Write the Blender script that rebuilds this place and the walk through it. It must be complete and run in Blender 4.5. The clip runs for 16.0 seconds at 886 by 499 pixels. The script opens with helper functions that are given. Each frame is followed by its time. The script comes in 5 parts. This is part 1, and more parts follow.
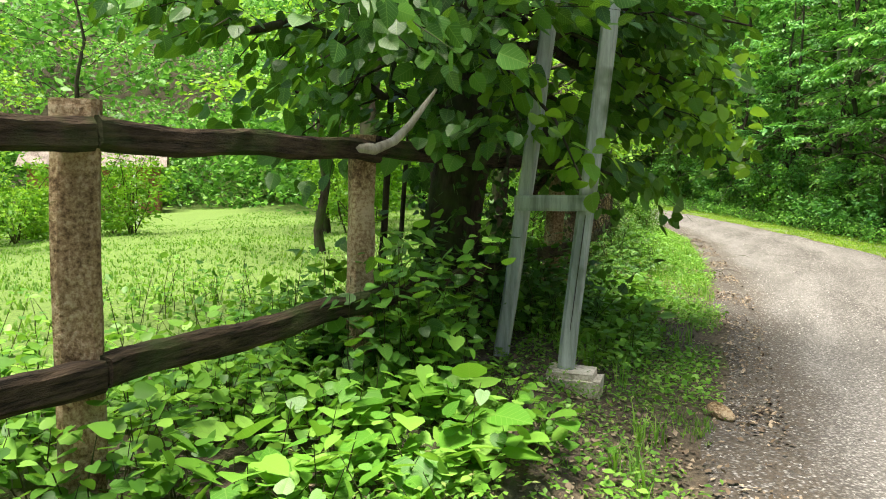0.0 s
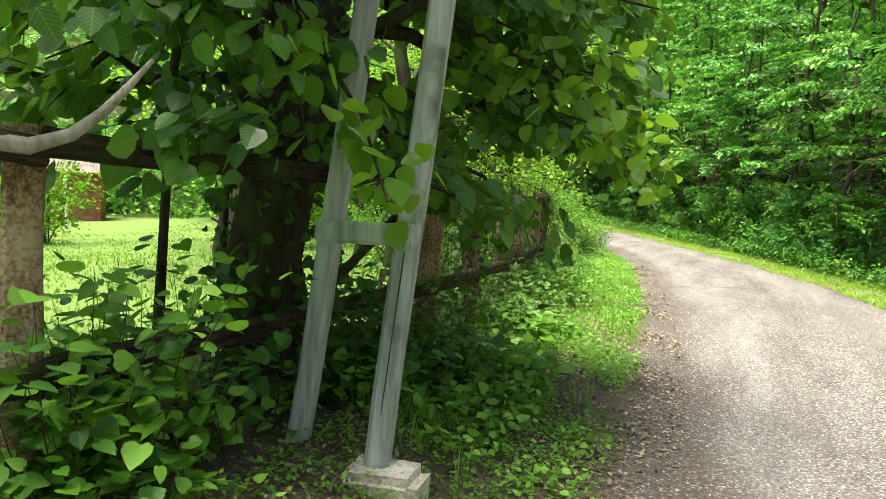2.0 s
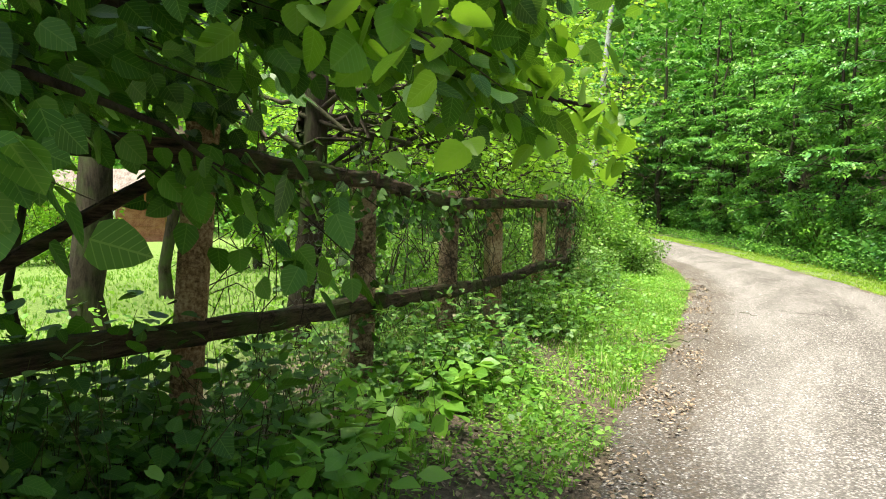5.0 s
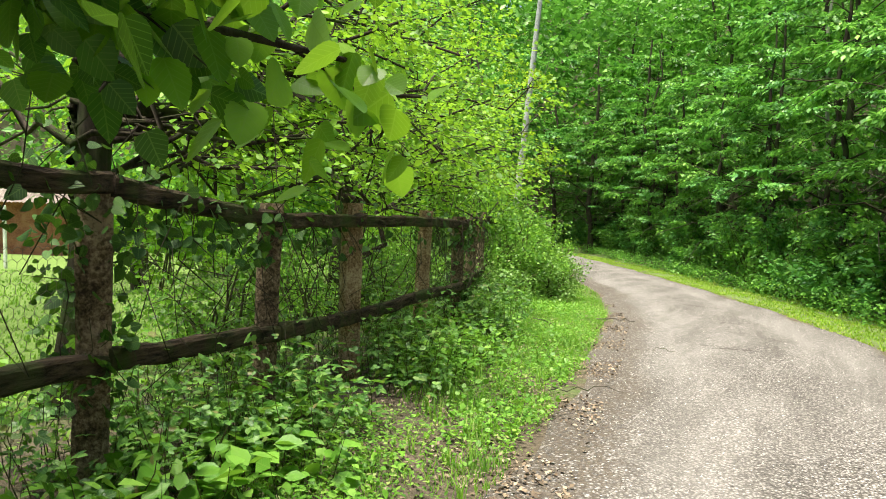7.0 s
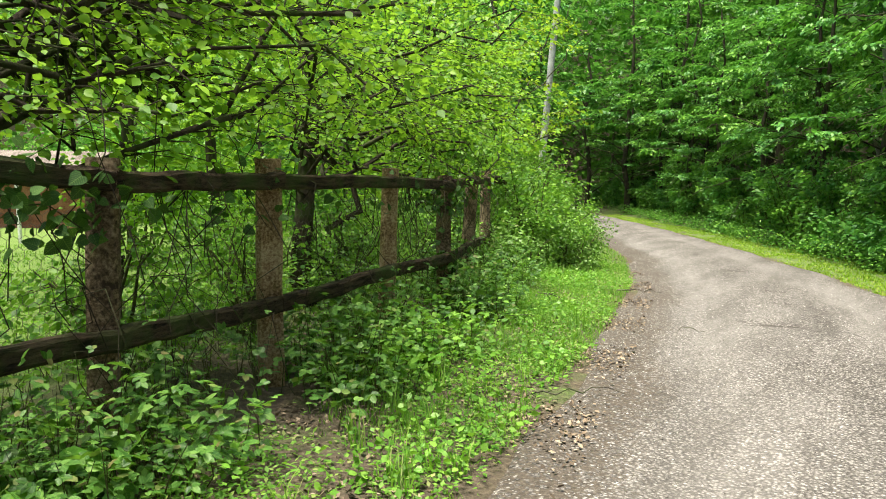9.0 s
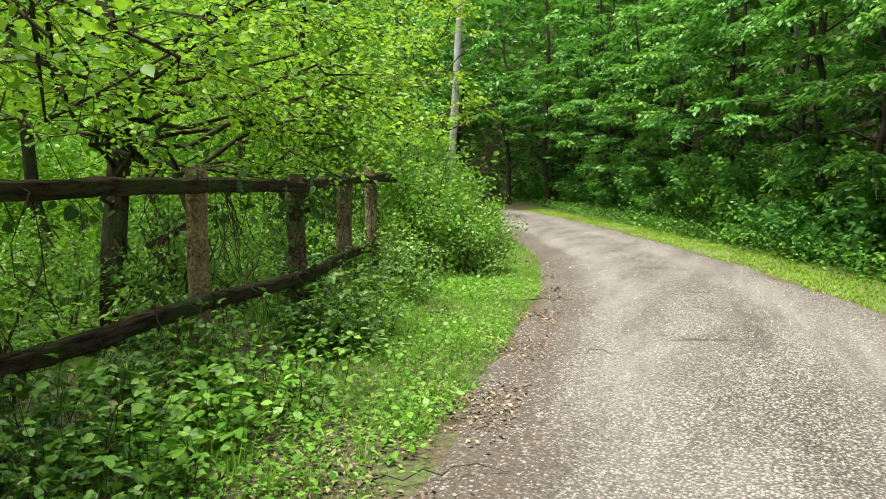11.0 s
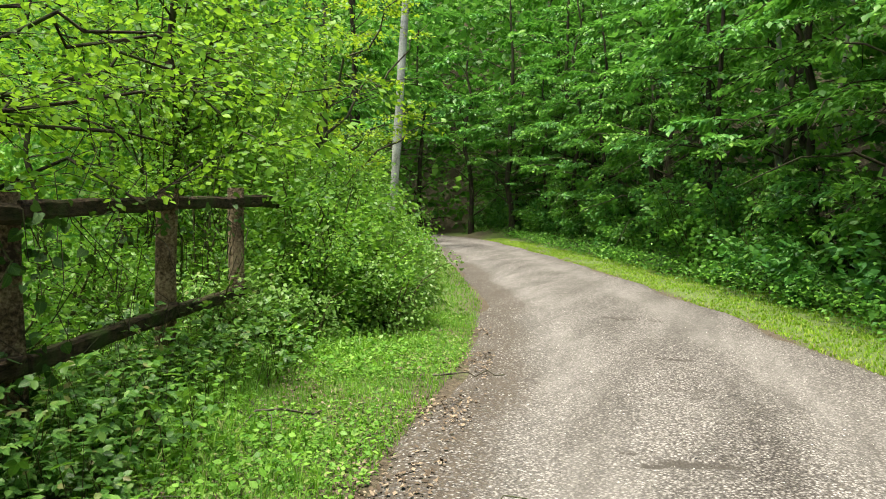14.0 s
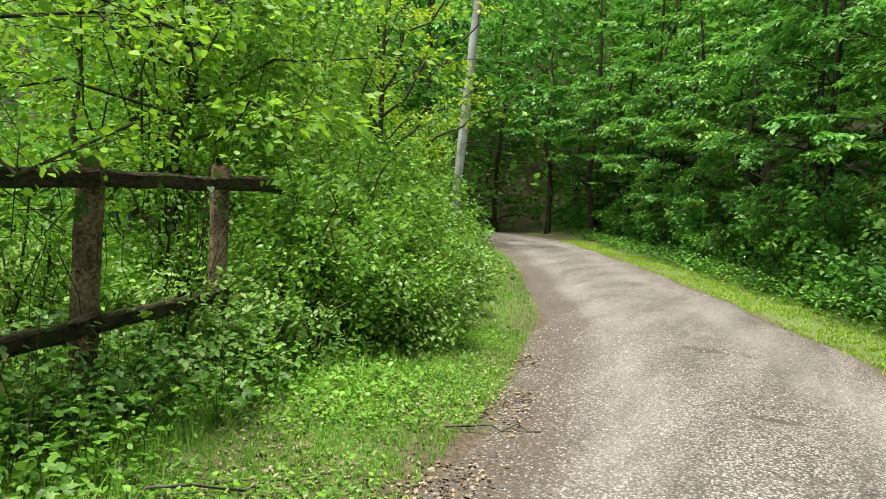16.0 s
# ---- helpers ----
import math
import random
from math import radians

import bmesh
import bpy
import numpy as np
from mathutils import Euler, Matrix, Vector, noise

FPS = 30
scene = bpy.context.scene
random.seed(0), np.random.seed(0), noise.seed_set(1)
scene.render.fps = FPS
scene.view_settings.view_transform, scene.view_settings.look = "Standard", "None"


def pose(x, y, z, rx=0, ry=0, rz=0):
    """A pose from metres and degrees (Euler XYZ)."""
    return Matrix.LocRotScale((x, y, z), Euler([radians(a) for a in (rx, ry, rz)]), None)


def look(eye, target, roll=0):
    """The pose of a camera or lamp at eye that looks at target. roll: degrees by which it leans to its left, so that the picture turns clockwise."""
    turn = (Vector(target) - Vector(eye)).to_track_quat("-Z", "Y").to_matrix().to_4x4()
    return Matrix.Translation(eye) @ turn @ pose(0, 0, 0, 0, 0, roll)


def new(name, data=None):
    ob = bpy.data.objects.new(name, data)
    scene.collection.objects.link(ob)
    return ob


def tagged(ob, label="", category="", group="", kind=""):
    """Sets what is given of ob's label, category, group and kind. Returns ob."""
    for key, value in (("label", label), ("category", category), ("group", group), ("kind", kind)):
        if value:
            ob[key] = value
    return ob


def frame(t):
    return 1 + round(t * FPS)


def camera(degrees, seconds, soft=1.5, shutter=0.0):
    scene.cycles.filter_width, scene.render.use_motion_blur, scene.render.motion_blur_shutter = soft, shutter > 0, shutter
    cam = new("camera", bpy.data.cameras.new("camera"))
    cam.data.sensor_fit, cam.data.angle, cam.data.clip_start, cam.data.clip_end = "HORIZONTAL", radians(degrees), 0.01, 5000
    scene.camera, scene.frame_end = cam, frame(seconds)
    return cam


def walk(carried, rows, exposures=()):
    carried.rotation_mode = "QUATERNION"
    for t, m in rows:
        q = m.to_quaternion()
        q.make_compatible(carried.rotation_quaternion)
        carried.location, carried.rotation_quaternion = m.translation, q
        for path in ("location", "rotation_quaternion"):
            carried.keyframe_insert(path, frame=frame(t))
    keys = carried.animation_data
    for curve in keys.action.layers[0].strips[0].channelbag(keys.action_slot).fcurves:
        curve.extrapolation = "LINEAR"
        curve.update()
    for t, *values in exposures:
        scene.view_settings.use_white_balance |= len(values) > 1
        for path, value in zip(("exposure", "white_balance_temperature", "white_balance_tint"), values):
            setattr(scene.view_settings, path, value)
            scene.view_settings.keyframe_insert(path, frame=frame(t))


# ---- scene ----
# Camera and its walk
cam = camera(58.83, 16.0, soft=1.0)
PATH = [
    (0, (0.000, -0.000, 1.329), (-1.587, 3.649, 0.924), 0.38),
    (0.5, (0.031, 0.393, 1.341), (-1.461, 4.087, 0.979), -0.11),
    (1, (0.170, 0.727, 1.381), (-1.319, 4.420, 0.995), -0.76),
    (1.5, (0.209, 1.099, 1.319), (-1.253, 4.803, 0.949), 0.65),
    (2, (0.243, 1.493, 1.347), (-1.196, 5.211, 1.024), 2.10),
    (2.5, (0.316, 1.929, 1.354), (-1.225, 5.607, 1.031), 0.28),
    (3, (0.291, 2.383, 1.229), (-1.298, 6.047, 1.005), -0.94),
    (3.5, (0.291, 2.816, 1.321), (-1.273, 6.491, 1.102), 0.85),
    (3.7, (0.334, 3.071, 1.274), (-1.266, 6.731, 1.069), 0.81),
    (5.8, (0.648, 4.711, 1.192), (-1.298, 8.194, 0.912), 1.77),
    (6, (0.621, 4.892, 1.188), (-1.314, 8.382, 0.911), 2.08),
    (6.5, (0.589, 5.317, 1.221), (-1.131, 8.925, 1.060), 1.90),
    (7, (0.607, 5.705, 1.229), (-0.992, 9.368, 1.076), 1.97),
    (7.5, (0.591, 6.059, 1.192), (-1.016, 9.719, 1.033), 2.14),
    (8, (0.570, 6.470, 1.221), (-1.119, 10.090, 1.009), 1.28),
    (8.2, (0.568, 6.633, 1.201), (-1.206, 10.207, 0.922), 0.57),
    (10.3, (0.527, 8.231, 1.196), (-1.225, 11.807, 0.816), 0.89),
    (10.5, (0.506, 8.397, 1.162), (-1.174, 12.007, 0.771), 0.60),
    (11, (0.463, 8.843, 1.191), (-0.997, 12.551, 0.841), -1.45),
    (11.5, (0.473, 9.286, 1.187), (-0.832, 13.048, 0.807), -2.50),
    (12, (0.452, 9.693, 1.137), (-0.717, 13.499, 0.751), -1.47),
    (12.5, (0.371, 10.147, 1.178), (-0.826, 13.955, 0.913), -0.72),
    (13, (0.327, 10.554, 1.184), (-1.099, 14.284, 0.960), -0.83),
    (13.5, (0.245, 11.017, 1.136), (-1.204, 14.737, 0.900), -0.64),
    (14, (0.223, 11.497, 1.173), (-1.107, 15.264, 0.955), -0.80),
    (14.5, (0.275, 11.917, 1.176), (-1.054, 15.679, 0.894), -0.30),
    (15, (0.210, 12.318, 1.128), (-1.192, 16.052, 0.822), 0.67),
    (15.5, (0.102, 12.757, 1.149), (-1.412, 16.451, 0.906), 1.57),
    (16, (-0.000, 13.138, 1.166), (-1.707, 16.748, 0.922), 1.92),
]
EXPOSURE = [(0, 1.45), (1.5, 1.55), (2.5, 1.8), (3.7, 1.8), (6.0, 1.52), (8.2, 1.30), (10.5, 1.18), (16, 1.06)]
walk(cam, [(t, look(eye, target, roll)) for t, eye, target, roll in PATH],
     exposures=[(t, stops, 6800, 8) for t, stops in EXPOSURE])

# ---- Light ----
world = bpy.data.worlds.new("sky")
scene.world = world
world.use_nodes = True
wn = world.node_tree.nodes
sky = wn.new("ShaderNodeTexSky")
sky.sky_type = "NISHITA"
sky.sun_disc = False
SUN_EL, SUN_AZ = radians(80), radians(-150)     # azimuth from +y towards +x
sky.sun_elevation, sky.sun_rotation = SUN_EL, SUN_AZ
sky.dust_density = 3.0
sky.air_density = 1.2
wn["Background"].inputs["Strength"].default_value = 0.075
world.node_tree.links.new(sky.outputs[0], wn["Background"].inputs["Color"])
sun_data = bpy.data.lights.new("sun", "SUN")
sun_data.energy, sun_data.angle, sun_data.color = 5.0, radians(26), (1.0, 0.95, 0.86)
sun = new("sun", sun_data)
sun_dir = Vector((math.sin(SUN_AZ) * math.cos(SUN_EL), math.cos(SUN_AZ) * math.cos(SUN_EL), math.sin(SUN_EL)))
sun.matrix_world = look(sun_dir * 50, (0, 0, 0))

# ---- Materials ----
def make_mat(name):
    m = bpy.data.materials.new(name)
    m.use_nodes = True
    return m, m.node_tree.nodes, m.node_tree.links


def ramp(nodes, stops):
    r = nodes.new("ShaderNodeValToRGB")
    el = r.color_ramp.elements
    while len(el) < len(stops):
        el.new(0.5)
    for e, (p, c) in zip(el, stops):
        e.position, e.color = p, (*c, 1)
    return r


def noise_node(nodes, links, coord, scale, detail=4, rough=0.6, stretch=None):
    n = nodes.new("ShaderNodeTexNoise")
    n.inputs["Scale"].default_value, n.inputs["Detail"].default_value, n.inputs["Roughness"].default_value = scale, detail, rough
    if stretch:
        mp = nodes.new("ShaderNodeMapping")
        mp.inputs["Scale"].default_value = stretch
        links.new(coord, mp.inputs["Vector"])
        coord = mp.outputs[0]
    links.new(coord, n.inputs["Vector"])
    return n


def mix_col(nodes, links, fac, a, b, kind="MIX"):
    n = nodes.new("ShaderNodeMix")
    n.data_type, n.blend_type = "RGBA", kind
    for sock, val in ((n.inputs[0], fac), (n.inputs[6], a), (n.inputs[7], b)):
        if isinstance(val, (int, float)):
            sock.default_value = val
        elif isinstance(val, tuple):
            sock.default_value = (*val, 1)
        else:
            links.new(val, sock)
    return n.outputs[2]


def leaf_material(name, stops, glow=0.45, rough=0.42, trans=(0.30, 0.52, 0.04), single=False, veins=False):
    """Thin leaf: glossy skin over a sheet that lets light through."""
    m, n, l = make_mat(name)
    b = n["Principled BSDF"]
    geo = n.new("ShaderNodeNewGeometry")
    stops = [(p, (c[0] * 1.0, c[1] * 1.13, c[2] * 1.25)) for p, c in stops]
    r = ramp(n, stops)
    info = n.new("ShaderNodeObjectInfo")
    l.new(info.outputs["Random"] if single else geo.outputs["Random Per Island"], r.inputs[0])
    tc = n.new("ShaderNodeTexCoord")
    nz = noise_node(n, l, tc.outputs["Object"], 1.3, 3)
    patch = ramp(n, [(0.3, (0.72, 0.75, 0.7)), (0.7, (1.18, 1.12, 1.0))])
    l.new(nz.outputs[0], patch.inputs[0])
    col = mix_col(n, l, 1.0, r.outputs[0], patch.outputs[0], "MULTIPLY")
    if veins:
        uv = n.new("ShaderNodeUVMap")
        uv.uv_map = "leaf"
        sx = n.new("ShaderNodeSeparateXYZ")
        l.new(uv.outputs[0], sx.inputs[0])
        def calc(op, a, c):
            q = n.new("ShaderNodeMath")
            q.operation = op
            for s_, v_ in zip(q.inputs, (a, c)):
                if isinstance(v_, (int, float)):
                    s_.default_value = v_
                elif v_ is not None:
                    l.new(v_, s_)
            return q.outputs[0]
        ax = calc("ABSOLUTE", sx.outputs[0], None)
        run = calc("FRACT", calc("MULTIPLY", calc("SUBTRACT", sx.outputs[1], calc("MULTIPLY", ax, 0.75)), 6.5), None)
        side_v = calc("LESS_THAN", run, 0.13)
        mid_v = calc("LESS_THAN", ax, 0.018)
        vein = calc("MAXIMUM", side_v, mid_v)
        col = mix_col(n, l, calc("MULTIPLY", vein, 0.45), col, (0.20, 0.34, 0.07))
        bpv = n.new("ShaderNodeBump")
        bpv.inputs["Strength"].default_value, bpv.inputs["Distance"].default_value = 0.5, 0.003
        l.new(run, bpv.inputs["Height"])
        l.new(bpv.outputs[0], b.inputs["Normal"])
    l.new(col, b.inputs["Base Color"])
    b.inputs["Roughness"].default_value = rough
    b.inputs["Specular IOR Level"].default_value = 0.32
    t = n.new("ShaderNodeBsdfTranslucent")
    tcol = mix_col(n, l, 0.55, col, trans)
    l.new(tcol, t.inputs["Color"])
    mx = n.new("ShaderNodeMixShader")
    mx.inputs[0].default_value = glow
    l.new(b.outputs[0], mx.inputs[1])
    l.new(t.outputs[0], mx.inputs[2])
    l.new(mx.outputs[0], n["Material Output"].inputs[0])
    return m


def bark_material(name, dark, light, scale=14, moss=0.0, stretch=(1, 1, 0.25), depth=0.02):
    m, n, l = make_mat(name)
    b = n["Principled BSDF"]
    tc = n.new("ShaderNodeTexCoord")
    n1 = noise_node(n, l, tc.outputs["Object"], scale, 7, 0.75, stretch)
    r = ramp(n, [(0.38, dark), (0.66, light)])
    l.new(n1.outputs[0], r.inputs[0])
    n2 = noise_node(n, l, tc.outputs["Object"], 3, 3)
    mr = ramp(n, [(0.62 - moss * 0.3, (0, 0, 0)), (0.75, (1, 1, 1))])
    l.new(n2.outputs[0], mr.inputs[0])
    col = mix_col(n, l, mr.outputs[0], r.outputs[0], (0.05, 0.085, 0.02)) if moss else r.outputs[0]
    l.new(col, b.inputs["Base Color"])
    b.inputs["Roughness"].default_value = 0.9
    b.inputs["Specular IOR Level"].default_value = 0.15
    bp = n.new("ShaderNodeBump")
    bp.inputs["Strength"].default_value, bp.inputs["Distance"].default_value = 0.95, depth
    l.new(n1.outputs[0], bp.inputs["Height"])
    l.new(bp.outputs[0], b.inputs["Normal"])
    return m


def rough_material(name, a, b_, c, scale, fine, bump=0.6, dist=0.01, rough=0.92):
    """Three-tone mottled surface with grain and relief."""
    m, n, l = make_mat(name)
    b = n["Principled BSDF"]
    tc = n.new("ShaderNodeTexCoord")
    big = noise_node(n, l, tc.outputs["Object"], scale, 4)
    sm = noise_node(n, l, tc.outputs["Object"], fine, 5, 0.7)
    r = ramp(n, [(0.43, a), (0.52, b_), (0.62, c)])
    add = n.new("ShaderNodeMath")
    add.operation = "MULTIPLY_ADD"
    add.inputs[1].default_value, add.inputs[2].default_value = 0.6, 0.0
    l.new(sm.outputs[0], add.inputs[0])
    add2 = n.new("ShaderNodeMath")
    add2.operation = "MULTIPLY_ADD"
    add2.inputs[1].default_value = 0.45
    l.new(big.outputs[0], add2.inputs[0])
    l.new(add.outputs[0], add2.inputs[2])
    l.new(add2.outputs[0], r.inputs[0])
    l.new(r.outputs[0], b.inputs["Base Color"])
    b.inputs["Roughness"].default_value = rough
    b.inputs["Specular IOR Level"].default_value = 0.2
    bp = n.new("ShaderNodeBump")
    bp.inputs["Strength"].default_value, bp.inputs["Distance"].default_value = bump, dist
    l.new(sm.outputs[0], bp.inputs["Height"])
    l.new(bp.outputs[0], b.inputs["Normal"])
    return m


def island_material(name, stops, rough=0.8):
    m, n, l = make_mat(name)
    geo = n.new("ShaderNodeNewGeometry")
    r = ramp(n, stops)
    l.new(geo.outputs["Random Per Island"], r.inputs[0])
    tc = n.new("ShaderNodeTexCoord")
    nz = noise_node(n, l, tc.outputs["Object"], 60, 3)
    v = ramp(n, [(0.3, (0.75, 0.75, 0.75)), (0.7, (1.15, 1.15, 1.15))])
    l.new(nz.outputs[0], v.inputs[0])
    l.new(mix_col(n, l, 1.0, r.outputs[0], v.outputs[0], "MULTIPLY"), n["Principled BSDF"].inputs["Base Color"])
    n["Principled BSDF"].inputs["Roughness"].default_value = rough
    return m


def road_material():
    """Packed pale gravel: stones of two sizes in grey-brown dust, darker damp streaks and mossy margins."""
    m, n, l = make_mat("packed_gravel")
    b = n["Principled BSDF"]
    tc = n.new("ShaderNodeTexCoord")
    v1 = n.new("ShaderNodeTexVoronoi")
    v1.inputs["Scale"].default_value = 52
    v2 = n.new("ShaderNodeTexVoronoi")
    v2.inputs["Scale"].default_value = 120
    wob = noise_node(n, l, tc.outputs["Object"], 9, 2)
    pos = mix_col(n, l, 0.03, tc.outputs["Object"], wob.outputs["Color"], "ADD")
    l.new(pos, v1.inputs["Vector"])
    l.new(pos, v2.inputs["Vector"])
    c1 = ramp(n, [(0.0, (0.030, 0.026, 0.023)), (0.3, (0.11, 0.098, 0.088)), (0.65, (0.27, 0.25, 0.228)), (1.0, (0.56, 0.535, 0.505))])
    sep = n.new("ShaderNodeSeparateColor")
    l.new(v1.outputs["Color"], sep.inputs[0])
    l.new(sep.outputs[0], c1.inputs[0])
    c2 = ramp(n, [(0.0, (0.06, 0.056, 0.052)), (0.6, (0.20, 0.19, 0.178)), (1.0, (0.52, 0.50, 0.475))])
    sep2 = n.new("ShaderNodeSeparateColor")
    l.new(v2.outputs["Color"], sep2.inputs[0])
    l.new(sep2.outputs[0], c2.inputs[0])
    stones = mix_col(n, l, 0.5, c1.outputs[0], c2.outputs[0])
    gap = ramp(n, [(0.30, (1, 1, 1)), (0.60, (0.22, 0.20, 0.18))])
    l.new(v1.outputs["Distance"], gap.inputs[0])
    stones = mix_col(n, l, 0.95, stones, gap.outputs[0], "MULTIPLY")
    dust_n = noise_node(n, l, tc.outputs["Object"], 0.9, 5, 0.65, (1.6, 0.5, 1))
    dust_r = ramp(n, [(0.45, (0, 0, 0)), (0.68, (0.62, 0.62, 0.62))])
    l.new(dust_n.outputs[0], dust_r.inputs[0])
    trk = n.new("ShaderNodeAttribute")
    trk.attribute_name = "track"
    dust_f = n.new("ShaderNodeMath")
    dust_f.operation = "MULTIPLY_ADD"
    dust_f.inputs[1].default_value = 0.30
    l.new(trk.outputs["Fac"], dust_f.inputs[0])
    half_d = n.new("ShaderNodeMath")
    half_d.operation = "MULTIPLY"
    half_d.inputs[1].default_value = 0.32
    l.new(dust_r.outputs[0], half_d.inputs[0])
    l.new(half_d.outputs[0], dust_f.inputs[2])
    col = mix_col(n, l, dust_f.outputs[0], stones, (0.235, 0.224, 0.21))
    damp_n = noise_node(n, l, tc.outputs["Object"], 0.8, 6, 0.7, (2.6, 0.40, 1))
    damp_r = ramp(n, [(0.42, (1.05, 1.04, 1.04)), (0.66, (0.60, 0.58, 0.56))])
    l.new(damp_n.outputs[0], damp_r.inputs[0])
    col = mix_col(n, l, 1.0, col, damp_r.outputs[0], "MULTIPLY")
    pit = n.new("ShaderNodeAttribute")
    pit.attribute_name = "pit"
    pn = noise_node(n, l, tc.outputs["Object"], 30, 4, 0.7)
    pm = n.new("ShaderNodeMath")
    pm.operation = "MULTIPLY"
    l.new(pit.outputs["Fac"], pm.inputs[0])
    l.new(pn.outputs[0], pm.inputs[1])
    pr = ramp(n, [(0.17, (0, 0, 0)), (0.40, (0.9, 0.9, 0.9))])
    l.new(pm.outputs[0], pr.inputs[0])
    col = mix_col(n, l, pr.outputs[0], col, (0.045, 0.038, 0.030))
    # soil worked into the gravel along both margins
    at = n.new("ShaderNodeAttribute")
    at.attribute_name = "margin"
    en = noise_node(n, l, tc.outputs["Object"], 26.0, 7, 0.85)
    es = n.new("ShaderNodeMath")
    es.operation = "MULTIPLY_ADD"
    es.inputs[1].default_value = 1.1
    l.new(en.outputs[0], es.inputs[0])
    l.new(at.outputs["Fac"], es.inputs[2])
    er = ramp(n, [(0.80, (0, 0, 0)), (1.02, (0.95, 0.95, 0.95))])
    l.new(es.outputs[0], er.inputs[0])
    sn_ = noise_node(n, l, tc.outputs["Object"], 40, 5, 0.75)
    sr = ramp(n, [(0.3, (0.022, 0.017, 0.012)), (0.55, (0.075, 0.058, 0.042)), (0.75, (0.21, 0.18, 0.145))])
    l.new(sn_.outputs[0], sr.inputs[0])
    bare = ramp(n, [(0.62, (1, 1, 1)), (0.70, (0, 0, 0))])
    l.new(sep.outputs[1], bare.inputs[0])
    cover = mix_col(n, l, 1.0, er.outputs[0], bare.outputs[0], "MULTIPLY")
    col = mix_col(n, l, cover, col, sr.outputs[0])
    l.new(col, b.inputs["Base Color"])
    b.inputs["Roughness"].default_value = 0.85
    bp = n.new("ShaderNodeBump")
    bp.inputs["Strength"].default_value, bp.inputs["Distance"].default_value = 0.8, 0.012
    bp.invert = True
    l.new(v1.outputs["Distance"], bp.inputs["Height"])
    l.new(bp.outputs[0], b.inputs["Normal"])
    return m


def ground_material():
    """Dark humus with brown litter, and green moss and seedlings in patches."""
    m, n, l = make_mat("humus")
    b = n["Principled BSDF"]
    tc = n.new("ShaderNodeTexCoord")
    a = noise_node(n, l, tc.outputs["Object"], 22, 6, 0.75)
    r = ramp(n, [(0.3, (0.035, 0.026, 0.017)), (0.5, (0.085, 0.065, 0.042)), (0.72, (0.19, 0.15, 0.10))])
    l.new(a.outputs[0], r.inputs[0])
    g = noise_node(n, l, tc.outputs["Object"], 1.1, 5, 0.7)
    gr = ramp(n, [(0.52, (0, 0, 0)), (0.70, (0.8, 0.8, 0.8))])
    l.new(g.outputs[0], gr.inputs[0])
    gn = noise_node(n, l, tc.outputs["Object"], 35, 5, 0.7)
    gc = ramp(n, [(0.3, (0.03, 0.055, 0.012)), (0.7, (0.13, 0.22, 0.035))])
    l.new(gn.outputs[0], gc.inputs[0])
    at = n.new("ShaderNodeAttribute")
    at.attribute_name = "turf"
    both = n.new("ShaderNodeMath")
    both.operation = "MAXIMUM"
    l.new(gr.outputs[0], both.inputs[0])
    l.new(at.outputs["Fac"], both.inputs[1])
    turf = ramp(n, [(0.3, (0.05, 0.095, 0.016)), (0.7, (0.16, 0.25, 0.04))])
    l.new(gn.outputs[0], turf.inputs[0])
    green = mix_col(n, l, at.outputs["Fac"], gc.outputs[0], turf.outputs[0])
    l.new(mix_col(n, l, both.outputs[0], r.outputs[0], green), b.inputs["Base Color"])
    b.inputs["Roughness"].default_value = 0.95
    bp = n.new("ShaderNodeBump")
    bp.inputs["Strength"].default_value, bp.inputs["Distance"].default_value = 0.9, 0.03
    l.new(a.outputs[0], bp.inputs["Height"])
    l.new(bp.outputs[0], b.inputs["Normal"])
    return m


GREEN_DEEP = [(0.0, (0.034, 0.12, 0.026)), (0.5, (0.085, 0.245, 0.045)), (1.0, (0.18, 0.38, 0.07))]
GREEN_MID = [(0.0, (0.046, 0.14, 0.018)), (0.5, (0.115, 0.275, 0.03)), (1.0, (0.23, 0.42, 0.05))]
GREEN_FRESH = [(0.0, (0.066, 0.175, 0.014)), (0.5, (0.145, 0.30, 0.024)), (1.0, (0.28, 0.44, 0.04))]
# Linden leaves in two tones: crown coloured as if shaded, bough tips as lit.
M_LINDEN_SHADED = leaf_material("linden_leaf_shaded", [(0.0, (0.016, 0.056, 0.010)), (0.5, (0.036, 0.108, 0.015)), (1.0, (0.085, 0.20, 0.026))], 0.30, 0.42, (0.24, 0.50, 0.02), veins=True)
M_LINDEN_LIT = leaf_material("linden_leaf_lit", [(0.0, (0.07, 0.17, 0.016)), (0.5, (0.13, 0.28, 0.025)), (0.9, (0.22, 0.38, 0.04)), (1.0, (0.40, 0.52, 0.30))], 0.54, 0.36, (0.42, 0.72, 0.03), True, True)
M_BEECH = leaf_material("woodland_leaf", GREEN_DEEP, 0.26, 0.45, (0.20, 0.54, 0.05))
M_BEECH_L = leaf_material("woodland_leaf_light", GREEN_MID, 0.28, 0.45, (0.17, 0.48, 0.07))
M_FRUIT = leaf_material("fruit_tree_leaf", GREEN_FRESH, 0.46, 0.5, (0.38, 0.66, 0.04))
M_HEDGE = leaf_material("hedge_leaf", [(0.0, (0.045, 0.125, 0.016)), (0.5, (0.12, 0.26, 0.03)), (1.0, (0.26, 0.43, 0.06))], 0.40, 0.45, (0.26, 0.52, 0.04))
